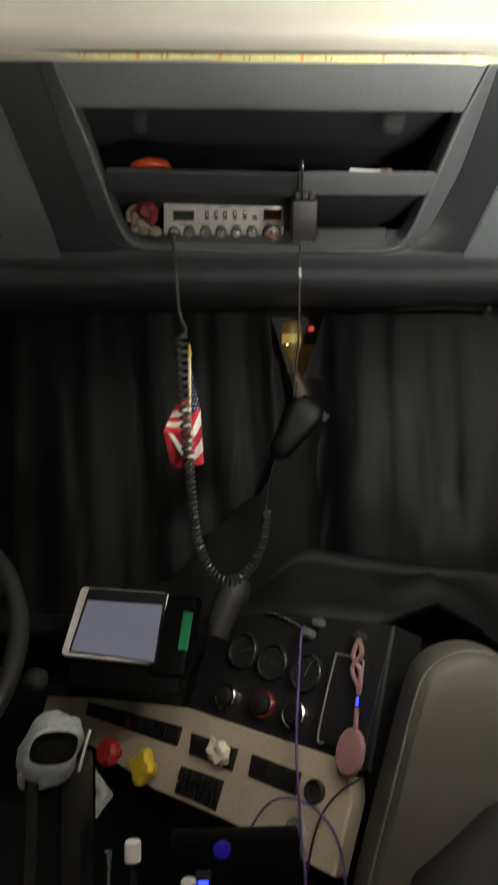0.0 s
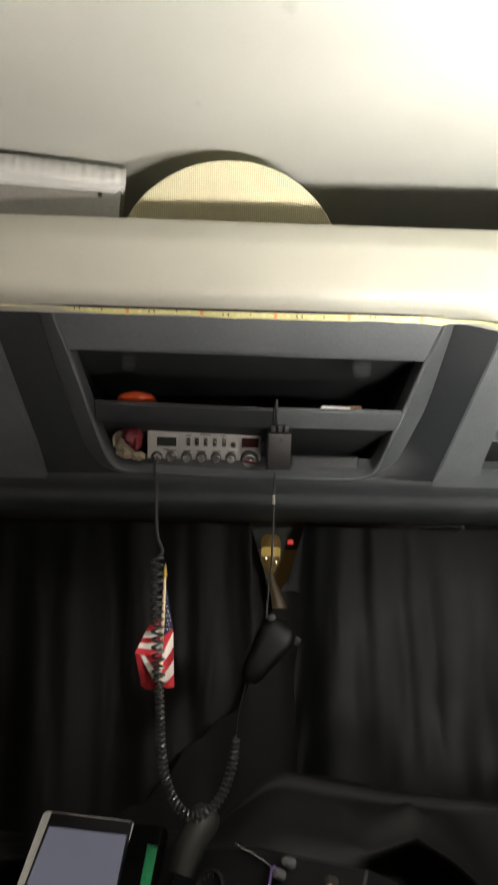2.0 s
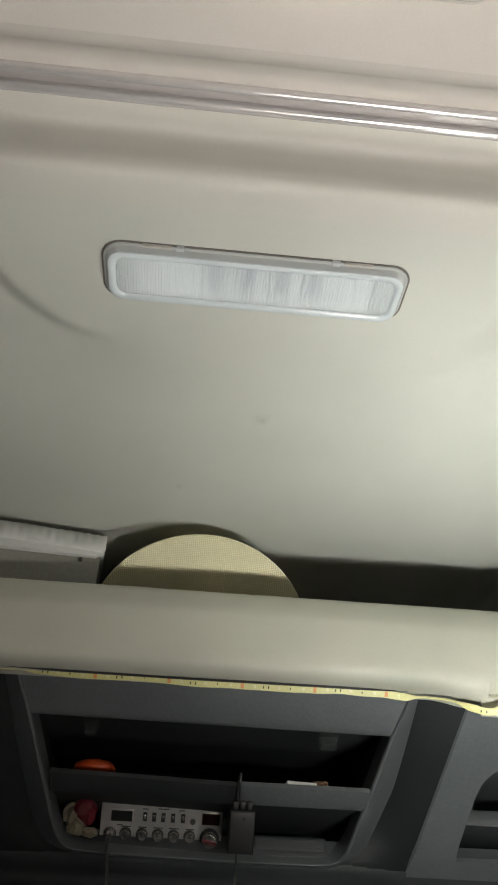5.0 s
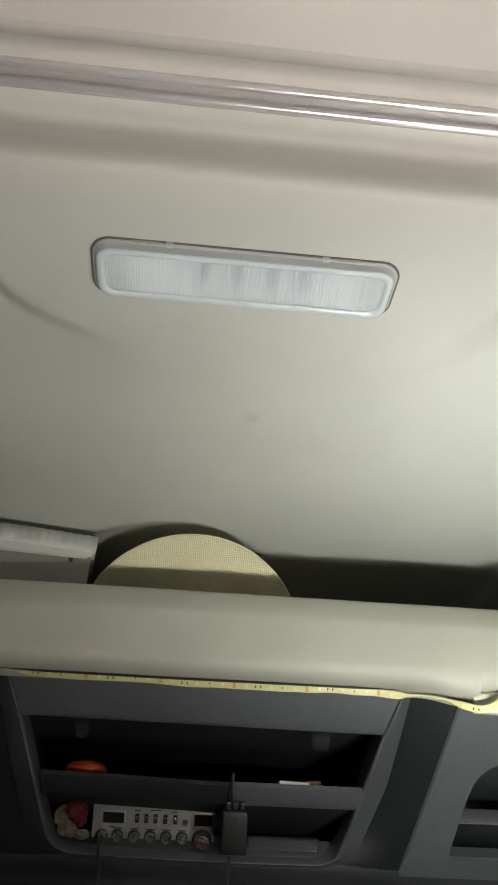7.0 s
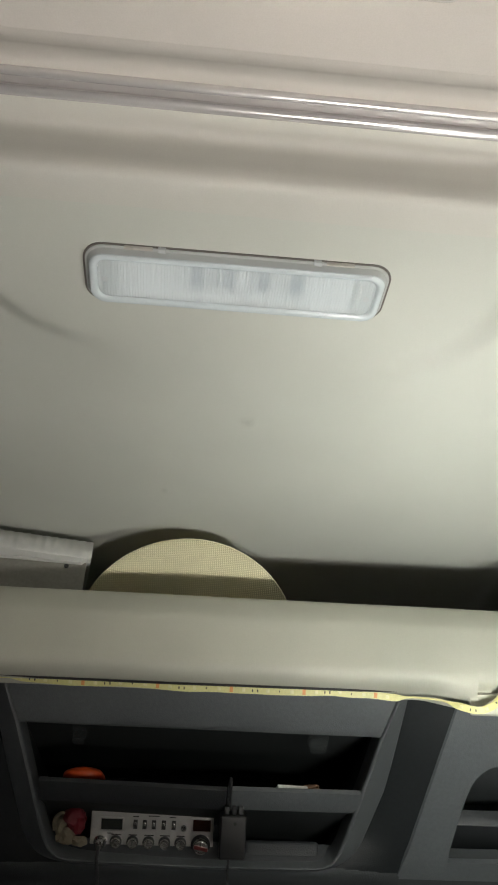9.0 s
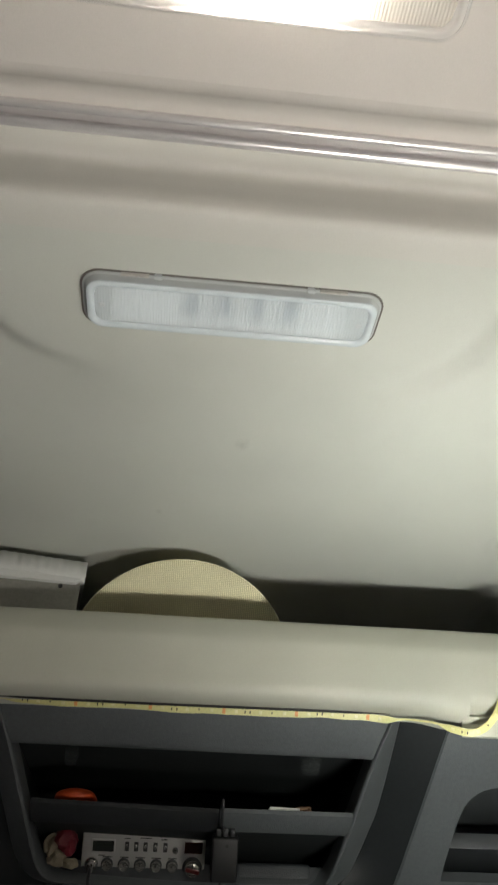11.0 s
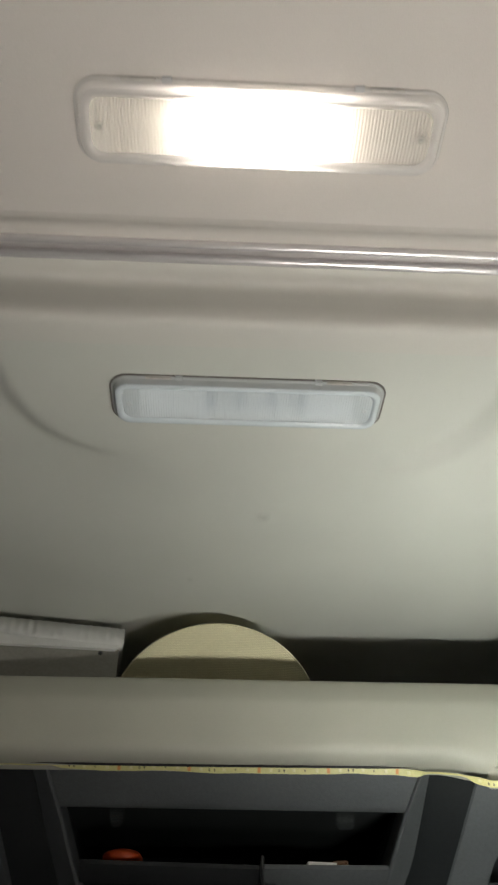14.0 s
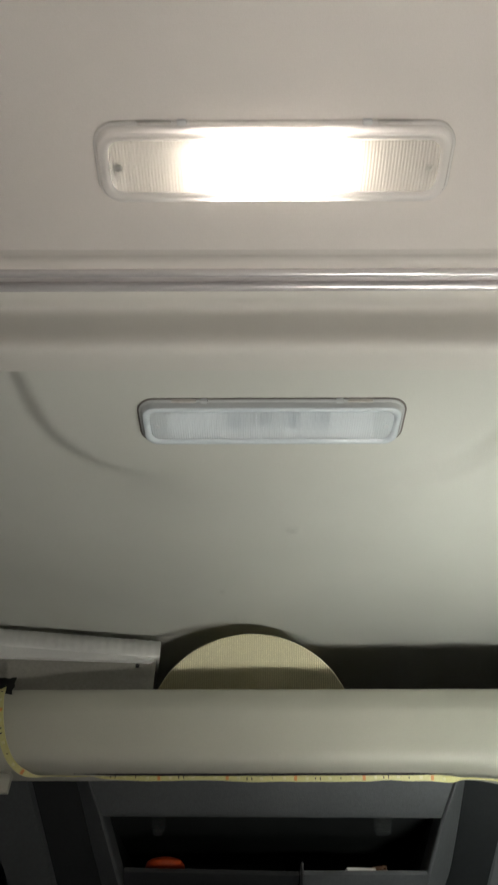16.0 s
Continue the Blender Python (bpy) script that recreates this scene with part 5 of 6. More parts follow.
def windshield():
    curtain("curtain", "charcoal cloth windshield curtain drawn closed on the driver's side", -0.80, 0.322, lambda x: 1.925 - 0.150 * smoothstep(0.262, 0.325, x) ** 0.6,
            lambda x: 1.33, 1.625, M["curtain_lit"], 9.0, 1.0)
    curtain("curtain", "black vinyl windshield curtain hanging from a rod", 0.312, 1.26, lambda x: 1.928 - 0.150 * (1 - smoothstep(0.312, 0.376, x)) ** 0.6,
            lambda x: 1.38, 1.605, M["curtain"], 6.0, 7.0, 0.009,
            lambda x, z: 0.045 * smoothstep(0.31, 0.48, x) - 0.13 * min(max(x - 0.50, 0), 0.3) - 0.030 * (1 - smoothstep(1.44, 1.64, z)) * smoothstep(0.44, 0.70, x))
    # black sheet raised to stand for the shaded folds at the curtain seam
    curtain("curtain", "black cloth over the dash that also darkens the curtain seam", 0.02, 0.43, lambda x: 1.385 + 0.18 * smoothstep(0.02, 0.25, x) + 0.22 * smoothstep(0.235, 0.33, x) + 0.02 * noise.noise((x * 30, 2, 0)),
            lambda x: 1.30, 1.575, M["blackcloth"], 6.0, 3.0, 0.012, lambda x, z: 0.11 * smoothstep(0.32, 0.42, x + 0.018 * noise.noise((z * 7, 0.4, 2))))
    t = thing("curtain_rod", "thin steel curtain rod over the windshield", "curtain rod", (0.88, 1.562, 1.91))
    bm = bmesh.new()
    tube(bm, [(0.518, 1.562, 1.9145), (1.26, 1.562, 1.9145)], 0.0034, 10)
    part("rod", bm, M["chrome"], t)
    for x in (0.68, 0.83, 0.98, 1.13):
        bm = bmesh.new()
        box(bm, (x - 0.004, 1.557, 1.909), (x + 0.004, 1.59, 1.940), bevel=0.002)
        part("bracket", bm, M["darkgrey"], t)
    bm = bmesh.new()
    box(bm, (LEFT, 1.70, 1.28), (RIGHT, 1.706, 1.95))
    ob = solo("window_1", bm, M["glass"], "dark windshield glass behind the curtains", "window", kind="structure")
    ob.visible_shadow = False
    # this backdrop glows by itself to fill the curtain gap with warm brown
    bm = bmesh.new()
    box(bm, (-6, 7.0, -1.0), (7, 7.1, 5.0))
    solo("backdrop", bm, M["night"], "backdrop given a dim brown glow behind the curtain gap", "backdrop", kind="structure")
    # a glowing gold shape made up for what shows through the curtain gap
    t = thing("gap_glow_shape", "small glowing gold shape in the curtain gap", "ornament", (0.309, 1.572, 1.765))
    bm = bmesh.new()
    path = smooth([Vector(p) for p in ((0.303, 1.818, 0.0048), (0.305, 1.806, 0.0062), (0.310, 1.788, 0.0095), (0.316, 1.770, 0.0125), (0.320, 1.752, 0.0140))], 4)
    loft(bm, [[Vector((p.x + p.z * math.cos(a), 1.572 + 0.7 * p.z * math.sin(a), p.y)) for a in span(0, 2 * math.pi * 17 / 18, 17)] for p in path], True, True)
    part("skirt", bm, M["amber_dim"], t, "dim bronze lower skirt")
    bm = bmesh.new()
    lathe(bm, [(0.0, 1.817), (0.0048, 1.817), (0.0075, 1.824), (0.0130, 1.834), (0.0178, 1.843), (0.0190, 1.849), (0.0, 1.849)], Matrix.Translation((0.3025, 1.572, 0)), 24)
    part("cup", bm, M["gilt_dim"], t, "dark gold cup")
    bm = bmesh.new()
    lathe(bm, [(0.0, 1.8675), (0.0188, 1.8675), (0.0196, 1.872), (0.0192, 1.880), (0.0170, 1.888), (0.0130, 1.892), (0.0, 1.892)], Matrix.Translation((0.3025, 1.572, 0)), 24)
    part("lid", bm, M["gilt_dim"], t, "dark gold lid")
    bm = bmesh.new()
    lathe(bm, [(0.0, 1.850), (0.0178, 1.850), (0.0186, 1.854), (0.0186, 1.863), (0.0180, 1.867), (0.0, 1.867)], Matrix.Translation((0.3025, 1.572, 0)), 24)
    part("lamp_panel", bm, M["amber"], t, "glowing amber band")
    for x, z in ((0.2925, 1.845), (0.3120, 1.838)):
        bm = bmesh.new()
        lump(bm, (x, 1.553, z), (0.0016, 0.0016, 0.002), 1, 0.0)
        part("bulb", bm, M["white_hot"], t, "tiny bright bulb")
    bm = bmesh.new()
    tube(bm, [(0.309, 1.572, 1.878), (0.309, 1.572, 1.93)], 0.0012, 6)
    part("thread", bm, M["cord"], t)
    bm = bmesh.new()
    box(bm, (0.336, 1.585, 1.877), (0.348, 1.592, 1.887), bevel=0.003)
    part("marker", bm, M["redlight"], t, "small red marker light")


# ---- the dashboard ----
DASH = frame_of((0.2, 1.36, 1.2), 42, 20)
TAB = frame_of((0, 1.40, 1.33), 20, 30)


def dash_point(u, v, w=0.0):
    return DASH @ Vector((u, v, w))


def dashboard():
    def edge_z(x):
        """Height of the pad's front edge on the passenger's side."""
        run = ((-1.0, 1.35), (0.446, 1.350), (0.538, 1.380), (0.600, 1.342), (0.665, 1.280), (0.80, 1.20), (1.30, 1.16))
        for (a, b), (c, d) in zip(run, run[1:]):
            if a <= x <= c:
                return b + (d - b) * (x - a) / (c - a)
        return run[-1][1]
    t = thing("dashboard", "black padded dashboard with a taupe switch panel", "dashboard", (0.2, 1.5, 0.6))
    bm = bmesh.new()
    rows = []
    for x in span(-0.80, 1.26, 120):
        k = smoothstep(0.16, 0.34, x)
        drop = -0.13 * max(x - 0.3, 0)
        lift = 0.012 * noise.noise((x * 3, 0, 0))
        prof = [(1.70, 1.36 + 0.11 * k + drop), (1.60, 1.36 + 0.105 * k + drop), (1.574, 1.358 + 0.109 * k + drop), (1.563, 1.355 + 0.103 * k + drop), (1.557, 1.352 + 0.093 * k + drop), (1.540, 1.349 + 0.083 * k + drop), (1.50, 1.335 + 0.062 * k + drop * 0.7), (1.462 + 0.03 * (1 - k), 1.30 + 0.065 * k + drop * 0.5),
                (1.452 + 0.05 * (1 - k), 1.24 + 0.06 * k), (1.49, 1.16), (1.55, 1.0), (1.60, 0.6)]
        # past the stack the pad overhangs the dark footwell
        k2, e = smoothstep(0.42, 0.47, x), edge_z(x)
        over = [*prof[:5], (1.50, e + 0.05), (1.466, e + 0.014), (1.456, e), (1.50, e - 0.02), (1.62, e - 0.05), (1.63, 0.6)]
        prof = [(a[0] + (b[0] - a[0]) * k2, a[1] + (b[1] - a[1]) * k2) for a, b in zip(prof, over)]
        deep = min(max(0.03 - 0.13 + 0.9 * (0.2 - x), 0), 0.20)      # room for the switch panel's far end
        prof = [(y + deep * (1 - smoothstep(1.26, 1.345, z)), z) for y, z in prof]
        rows.append([Vector((x, p.y, p.z + lift)) for p in smooth([(0, *q) for q in prof], 4)])
    sheet(bm, rows)
    part("pad", bm, M["dash"], t, "black padded dash top", angle=60)
    # the instrument stack turned to the driver
    bm = bmesh.new()
    plate(bm, [(-0.135, -0.01), (0.232, -0.02), (0.236, 0.185), (0.03, 0.187), (-0.115, 0.165)], DASH, -0.09, 0.0, 0.004)
    stack = part("instrument_panel", bm, M["black"], t, "black instrument panel")
    bm = bmesh.new()
    tube(bm, [dash_point(0.2345, 0.183, 0.001), dash_point(0.219, 0.005, 0.001)], 0.0012, 6)
    part("edge_trim", bm, M["darkgrey"], stack)
    for u, v in ((-0.033, 0.115), (0.032, 0.104), (0.099, 0.097)):
        mm = DASH @ Matrix.Translation((u, v, 0))
        bm = bmesh.new()
        lathe(bm, [(0.029, 0), (0.029, 0.006), (0.027, 0.008), (0.0255, 0.006), (0.0250, 0.002), (0, 0.002)], mm, 32)
        part("gauge", bm, M["black"], stack, "round black gauge")
    for u, v, r in ((-0.047, 0.039, 0.021), (0.030, 0.038, 0.021), (0.092, 0.034, 0.021)):
        mm = DASH @ Matrix.Translation((u, v, 0))
        bm = bmesh.new()
        lathe(bm, [(r, 0), (r, 0.008), (r - 0.002, 0.010), (r - 0.004, 0.009), (r - 0.005, 0.004)], mm, 32)
        part("knob_ring", bm, M["chrome"] if u != 0.030 else M["darkred"], stack, "chrome knob ring" if u != 0.030 else "red knob ring")
        bm = bmesh.new()
        lathe(bm, [(r - 0.005, 0), (r - 0.006, 0.014), (r - 0.009, 0.016), (0, 0.016)], mm, 24)
        part("heater_knob", bm, M["black"], stack, "black heater knob")
    # needles and tick marks on the gauges
    for (u, v), a in (((-0.033, 0.115), 20), ((0.032, 0.104), -15), ((0.099, 0.097), 70)):
        mm = DASH @ Matrix.Translation((u, v, 0.0026))
        bm = bmesh.new()
        for k in range(11):
            b = radians(220 - 26 * k)
            rm = mm @ Matrix.Rotation(b, 4, "Z")
            box(bm, (0.019, -0.0006, 0), (0.0235, 0.0006, 0.0006), rm)
        box(bm, (-0.005, -0.0008, 0.001), (0.019, 0.0008, 0.002), mm @ Matrix.Rotation(radians(a), 4, "Z"))
        part("dial_marks", bm, M["dialgrey"], stack, "pale dial marks and needle")
    # the taupe switch panel
    bm = bmesh.new()
    plate(bm, [(-0.50, -0.030), (-0.364, -0.012), (-0.127, 0.008), (0.02, -0.002), (0.175, -0.012), (0.205, -0.018), (0.215, -0.06), (0.205, -0.16), (0.116, -0.149), (0.003, -0.138), (-0.162, -0.129), (-0.33, -0.094), (-0.50, -0.078)],
          DASH, -0.03, 0.006, 0.004)
    sp = part("switch_panel", bm, M["brown"], t, "taupe plastic switch panel")

    def socket(loop, rows_, cols, name, top=0.0075):
        bm = bmesh.new()
        plate(bm, loop, DASH, 0.0, top, 0.001)
        s = part(name, bm, M["black"], sp, "black switch bank")
        a, b, c, d = (Vector(p) for p in (loop[0], loop[1], loop[2], loop[3]))
        for i in range(cols):
            for j in range(rows_):
                fu, fv = (i + 0.5) / cols, (j + 0.5) / rows_
                p = a.lerp(b, fu).lerp(d.lerp(c, fu), fv)
                w, h = (b - a).length / cols * 0.42, (d - a).length / rows_ * 0.40
                bm = bmesh.new()
                box(bm, (p.x - w, p.y - h, top - 0.001), (p.x + w, p.y + h, top + 0.003), DASH, 0.0012)
                part("rocker", bm, M["rocker"], sp)
        return s
    socket([(-0.373, -0.021), (-0.125, -0.023), (-0.127, -0.055), (-0.37, -0.045)], 1, 8, "switch_bank")
    socket([(-0.103, -0.028), (0.001, -0.034), (-0.002, -0.069), (-0.099, -0.061)], 1, 1, "switch_bank")
    socket([(0.029, -0.036), (0.126, -0.043), (0.123, -0.076), (0.030, -0.068)], 1, 3, "switch_bank")
    bm = bmesh.new()
    plate(bm, [(-0.11, -0.081), (-0.014, -0.084), (-0.019, -0.131), (-0.106, -0.121)], DASH, 0.0, 0.007, 0.001)
    vent = part("air_vent", bm, M["black"], sp, "black slatted air vent")
    for k in range(8):
        bm = bmesh.new()
        u = -0.104 + 0.0118 * k
        for v0, v1 in ((-0.124, -0.1065), (-0.1035, -0.087)):
            box(bm, (u - 0.0035, v0, 0.006), (u + 0.0035, v1, 0.0115), DASH, 0.0015)
        part("slat", bm, M["rocker"], sp)
    for (u, v), col, sides in (((-0.262, -0.092), "red", 8), ((-0.172, -0.098), "yellow", 4)):
        mm = DASH @ Matrix.Translation((u, v, 0.005))
        bm = bmesh.new()
        lathe(bm, [(0.010, 0), (0.009, 0.022)], mm, 14)
        k = part("brake_valve", bm, M["black"], t, "black brake valve stem")
        bm = bmesh.new()
        r = 0.026 if sides == 8 else 0.028
        lobes = [(r * (0.90 + (0.16 if sides == 4 else 0.05) * math.cos(sides * a)), a) for a in (2 * math.pi * q / 48 for q in range(48))]
        plate(bm, [(q * math.cos(a), q * math.sin(a)) for q, a in lobes], mm, 0.018, 0.036, 0.006)
        part("brake_knob", bm, M[col], k, col + " push-pull brake knob")
    # the small red warning triangle switch
    bm = bmesh.new()
    plate(bm, [(-0.262, -0.044), (-0.242, -0.044), (-0.252, -0.026)], DASH, 0.0075, 0.0125, 0.001)
    part("warning_switch", bm, M["red"], sp, "red triangle warning switch")
    for u, v, r in ((0.154, -0.063, 0.017), (0.133, -0.117, 0.016)):
        mm = DASH @ Matrix.Translation((u, v, 0.005))
        bm = bmesh.new()
        lathe(bm, [(r, 0), (r, 0.006), (r * 0.8, 0.008), (r * 0.7, 0.003), (0, 0.003)], mm, 22)
        part("power_socket", bm, M["black"] if u > 0.14 else M["alu"], sp, "round power socket")


def dash_things():
    # tablet in a dark mount
    t = thing("tablet", "white-rimmed tablet with a lit blue-grey screen on the dash", "tablet", tuple(TAB @ Vector((-0.01, -0.05, -0.01))))
    bm = bmesh.new()
    plate(bm, round_rect(0.167, 0.122, 0.008, 4), TAB @ Matrix.Translation((-0.0195, 0.029, 0)) @ Matrix.Rotation(radians(-2.2), 4, "Z"), -0.010, 0.0, 0.002)
    part("body", bm, M["paper"], t, "white tablet body")
    bm = bmesh.new()
    plate(bm, [(-0.0840, 0.0905), (0.0640, 0.0850), (0.068, -0.033), (-0.0905, -0.0225)][::-1], TAB, -0.002, 0.0008)
    part("bezel", bm, M["black"], t, "dark glass bezel")
    bm = bmesh.new()
    plate(bm, [(-0.0800, 0.068), (0.060, 0.064), (0.066, -0.031), (-0.0865, -0.020)][::-1], TAB, 0.0, 0.0014)
    part("screen", bm, M["screen"], t, "lit blue-grey screen")
    bm = bmesh.new()
    box(bm, (0.060, -0.05, -0.03), (0.118, 0.085, -0.002), TAB, 0.006)
    box(bm, (-0.09, -0.075, -0.03), (0.11, -0.032, -0.012), TAB, 0.006)
    tube(bm, [TAB @ Vector((0, 0.0, -0.03)), TAB @ Vector((0.0, -0.02, -0.10))], 0.014, 12)
    part("mount", bm, M["micblack"], t, "black tablet mount")
    bm = bmesh.new()
    box(bm, (0.1055, 1.352, 1.322), (0.1215, 1.362, 1.382), Matrix.Translation((0.1070, 1.357, 1.352)) @ Matrix.Rotation(radians(9), 4, "Y") @ Matrix.Translation((-0.1135, -1.357, -1.352)), 0.002)
    solo("green_lighter", bm, M["green"], "glossy green plastic lighter stuck beside the tablet mount", "lighter")
    # padded post behind the tablet
    bm = bmesh.new()
    tube(bm, smooth([(0.156, 1.36, 1.342), (0.163, 1.365, 1.365), (0.174, 1.372, 1.392), (0.186, 1.380, 1.412), (0.194, 1.39, 1.425)], 5), [0.019, 0.0195, 0.020, 0.0205, 0.021, 0.022, 0.0225, 0.023, 0.023, 0.024, 0.024, 0.025, 0.0255, 0.026, 0.026, 0.026, 0.0255, 0.025, 0.024, 0.022, 0.018], 16)
    solo("dash_post", bm, M["postgrey"], "grey padded phone-holder post on the dash", "holder")
    # cables
    bm = bmesh.new()
    tube(bm, smooth([dash_point(0.085, 0.165, 0.008), dash_point(0.089, 0.150, 0.020), dash_point(0.107, 0.051, 0.022), dash_point(0.121, -0.019, 0.022), dash_point(0.145, -0.099, 0.020), dash_point(0.175, -0.18, 0.022), dash_point(0.20, -0.26, 0.02)], 6), 0.0022, 8)
    solo("purple_cable", bm, M["purple"], "thin purple charging cable hanging over the switches", "cable")
    bm = bmesh.new()
    tube(bm, smooth([dash_point(*p, 0.026) for p in ((0.066, -0.25), (0.064, -0.202), (0.066, -0.140), (0.098, -0.089), (0.155, -0.079), (0.208, -0.105), (0.235, -0.155), (0.245, -0.21))], 6), 0.0020, 8)
    solo("purple_cable", bm, M["purple"], "thin purple charging cable looped over a power socket", "cable")
    bm = bmesh.new()
    tube(bm, smooth([dash_point(*p, 0.018) for p in ((0.230, -0.03), (0.200, -0.055), (0.178, -0.09), (0.170, -0.14), (0.172, -0.22))], 6), 0.0018, 8)
    solo("black_cable", bm, M["cord"], "thin dark cable hanging below the dash", "cable")
    # phone cradle with a bright rim
    t = thing("phone_cradle", "black phone cradle with a bright silver rim", "phone holder", tuple(dash_point(0.17, 0.0, 0.0)))
    bm = bmesh.new()
    plate(bm, [(0.146, 0.006), (0.200, 0.000), (0.206, 0.128), (0.152, 0.132)], DASH, 0.0, 0.012, 0.002)
    part("back", bm, M["black"], t)
    bm = bmesh.new()
    tube(bm, smooth([dash_point(u, v, 0.013) for u, v in ((0.158, 0.004), (0.147, 0.008), (0.148, 0.060), (0.153, 0.124), (0.158, 0.131), (0.196, 0.128), (0.203, 0.120), (0.202, 0.070))], 4), 0.0016, 8)
    part("rim", bm, M["steel"], t, "bright silver rim")
    # wristband tag on the plugs
    t = thing("lanyard_tag", "pink silicone lanyard with an oval tag hanging from a plug", "lanyard", tuple(dash_point(0.198, -0.03, 0.02)))
    bm = bmesh.new()
    for pts in (((0.181, 0.155), (0.190, 0.135), (0.178, 0.112), (0.192, 0.090), (0.195, 0.078)), ((0.181, 0.155), (0.176, 0.130), (0.192, 0.112), (0.196, 0.092), (0.196, 0.078)), ((0.196, 0.060), (0.198, 0.045), (0.200, 0.030))):
        tube(bm, smooth([dash_point(p[0] + 0.014, p[1], 0.024) for p in pts], 5), 0.0035, 8)
    part("strap", bm, M["pink"], t)
    bm = bmesh.new()
    plate(bm, [(0.210 + 0.023 * math.cos(a), 0.000 + 0.033 * math.sin(a)) for a in (2 * math.pi * k / 24 for k in range(24))], DASH, 0.020, 0.026, 0.003)
    part("tag", bm, M["pink"], t, "pink oval tag")
    bm = bmesh.new()
    tube(bm, [dash_point(0.2095, 0.073, 0.025), dash_point(0.210, 0.063, 0.025)], 0.0020, 8)
    part("pilot_light", bm, M["bluelight"], t, "glowing blue pilot light")
    # plugs at the stack's top
    for u, v, mt, lb in ((0.094, 0.156, "dialgrey", "silver plug"), (0.108, 0.174, "dialgrey", "pale plug"), (0.186, 0.160, "postgrey", "grey round plug")):
        bm = bmesh.new()
        lathe(bm, [(0.0, -0.002), (0.0085, -0.002), (0.0085, 0.010), (0.006, 0.018), (0.0, 0.020)], DASH @ Matrix.Translation((u, v, 0)), 14)
        solo("plug", bm, M[mt], lb + " pushed into the top of the dash stack", "plug")
    bm = bmesh.new()
    for k, p in enumerate(smooth([dash_point(*p, 0.006) for p in ((0.0, 0.184), (0.03, 0.178), (0.06, 0.170), (0.085, 0.160))], 5)):
        lump(bm, p, (0.0021, 0.0021, 0.0021), k, 0.0, 8)
    solo("beaded_chain", bm, M["chrome"], "short bright chain lying on the dash stack", "chain")
    # folded note in a switch bay
    bm = bmesh.new()
    lump(bm, (0, 0, 0), (0.025, 0.017, 0.010), 5, 0.7, 14)
    bmesh.ops.transform(bm, matrix=DASH @ Matrix.Translation((-0.029, -0.046, 0.0165)) @ Matrix.Rotation(radians(-18), 4, "Z"), verts=bm.verts[:])
    solo("paper_note", bm, M["notepaper"], "crumpled cream paper tucked into the switch panel", "paper")


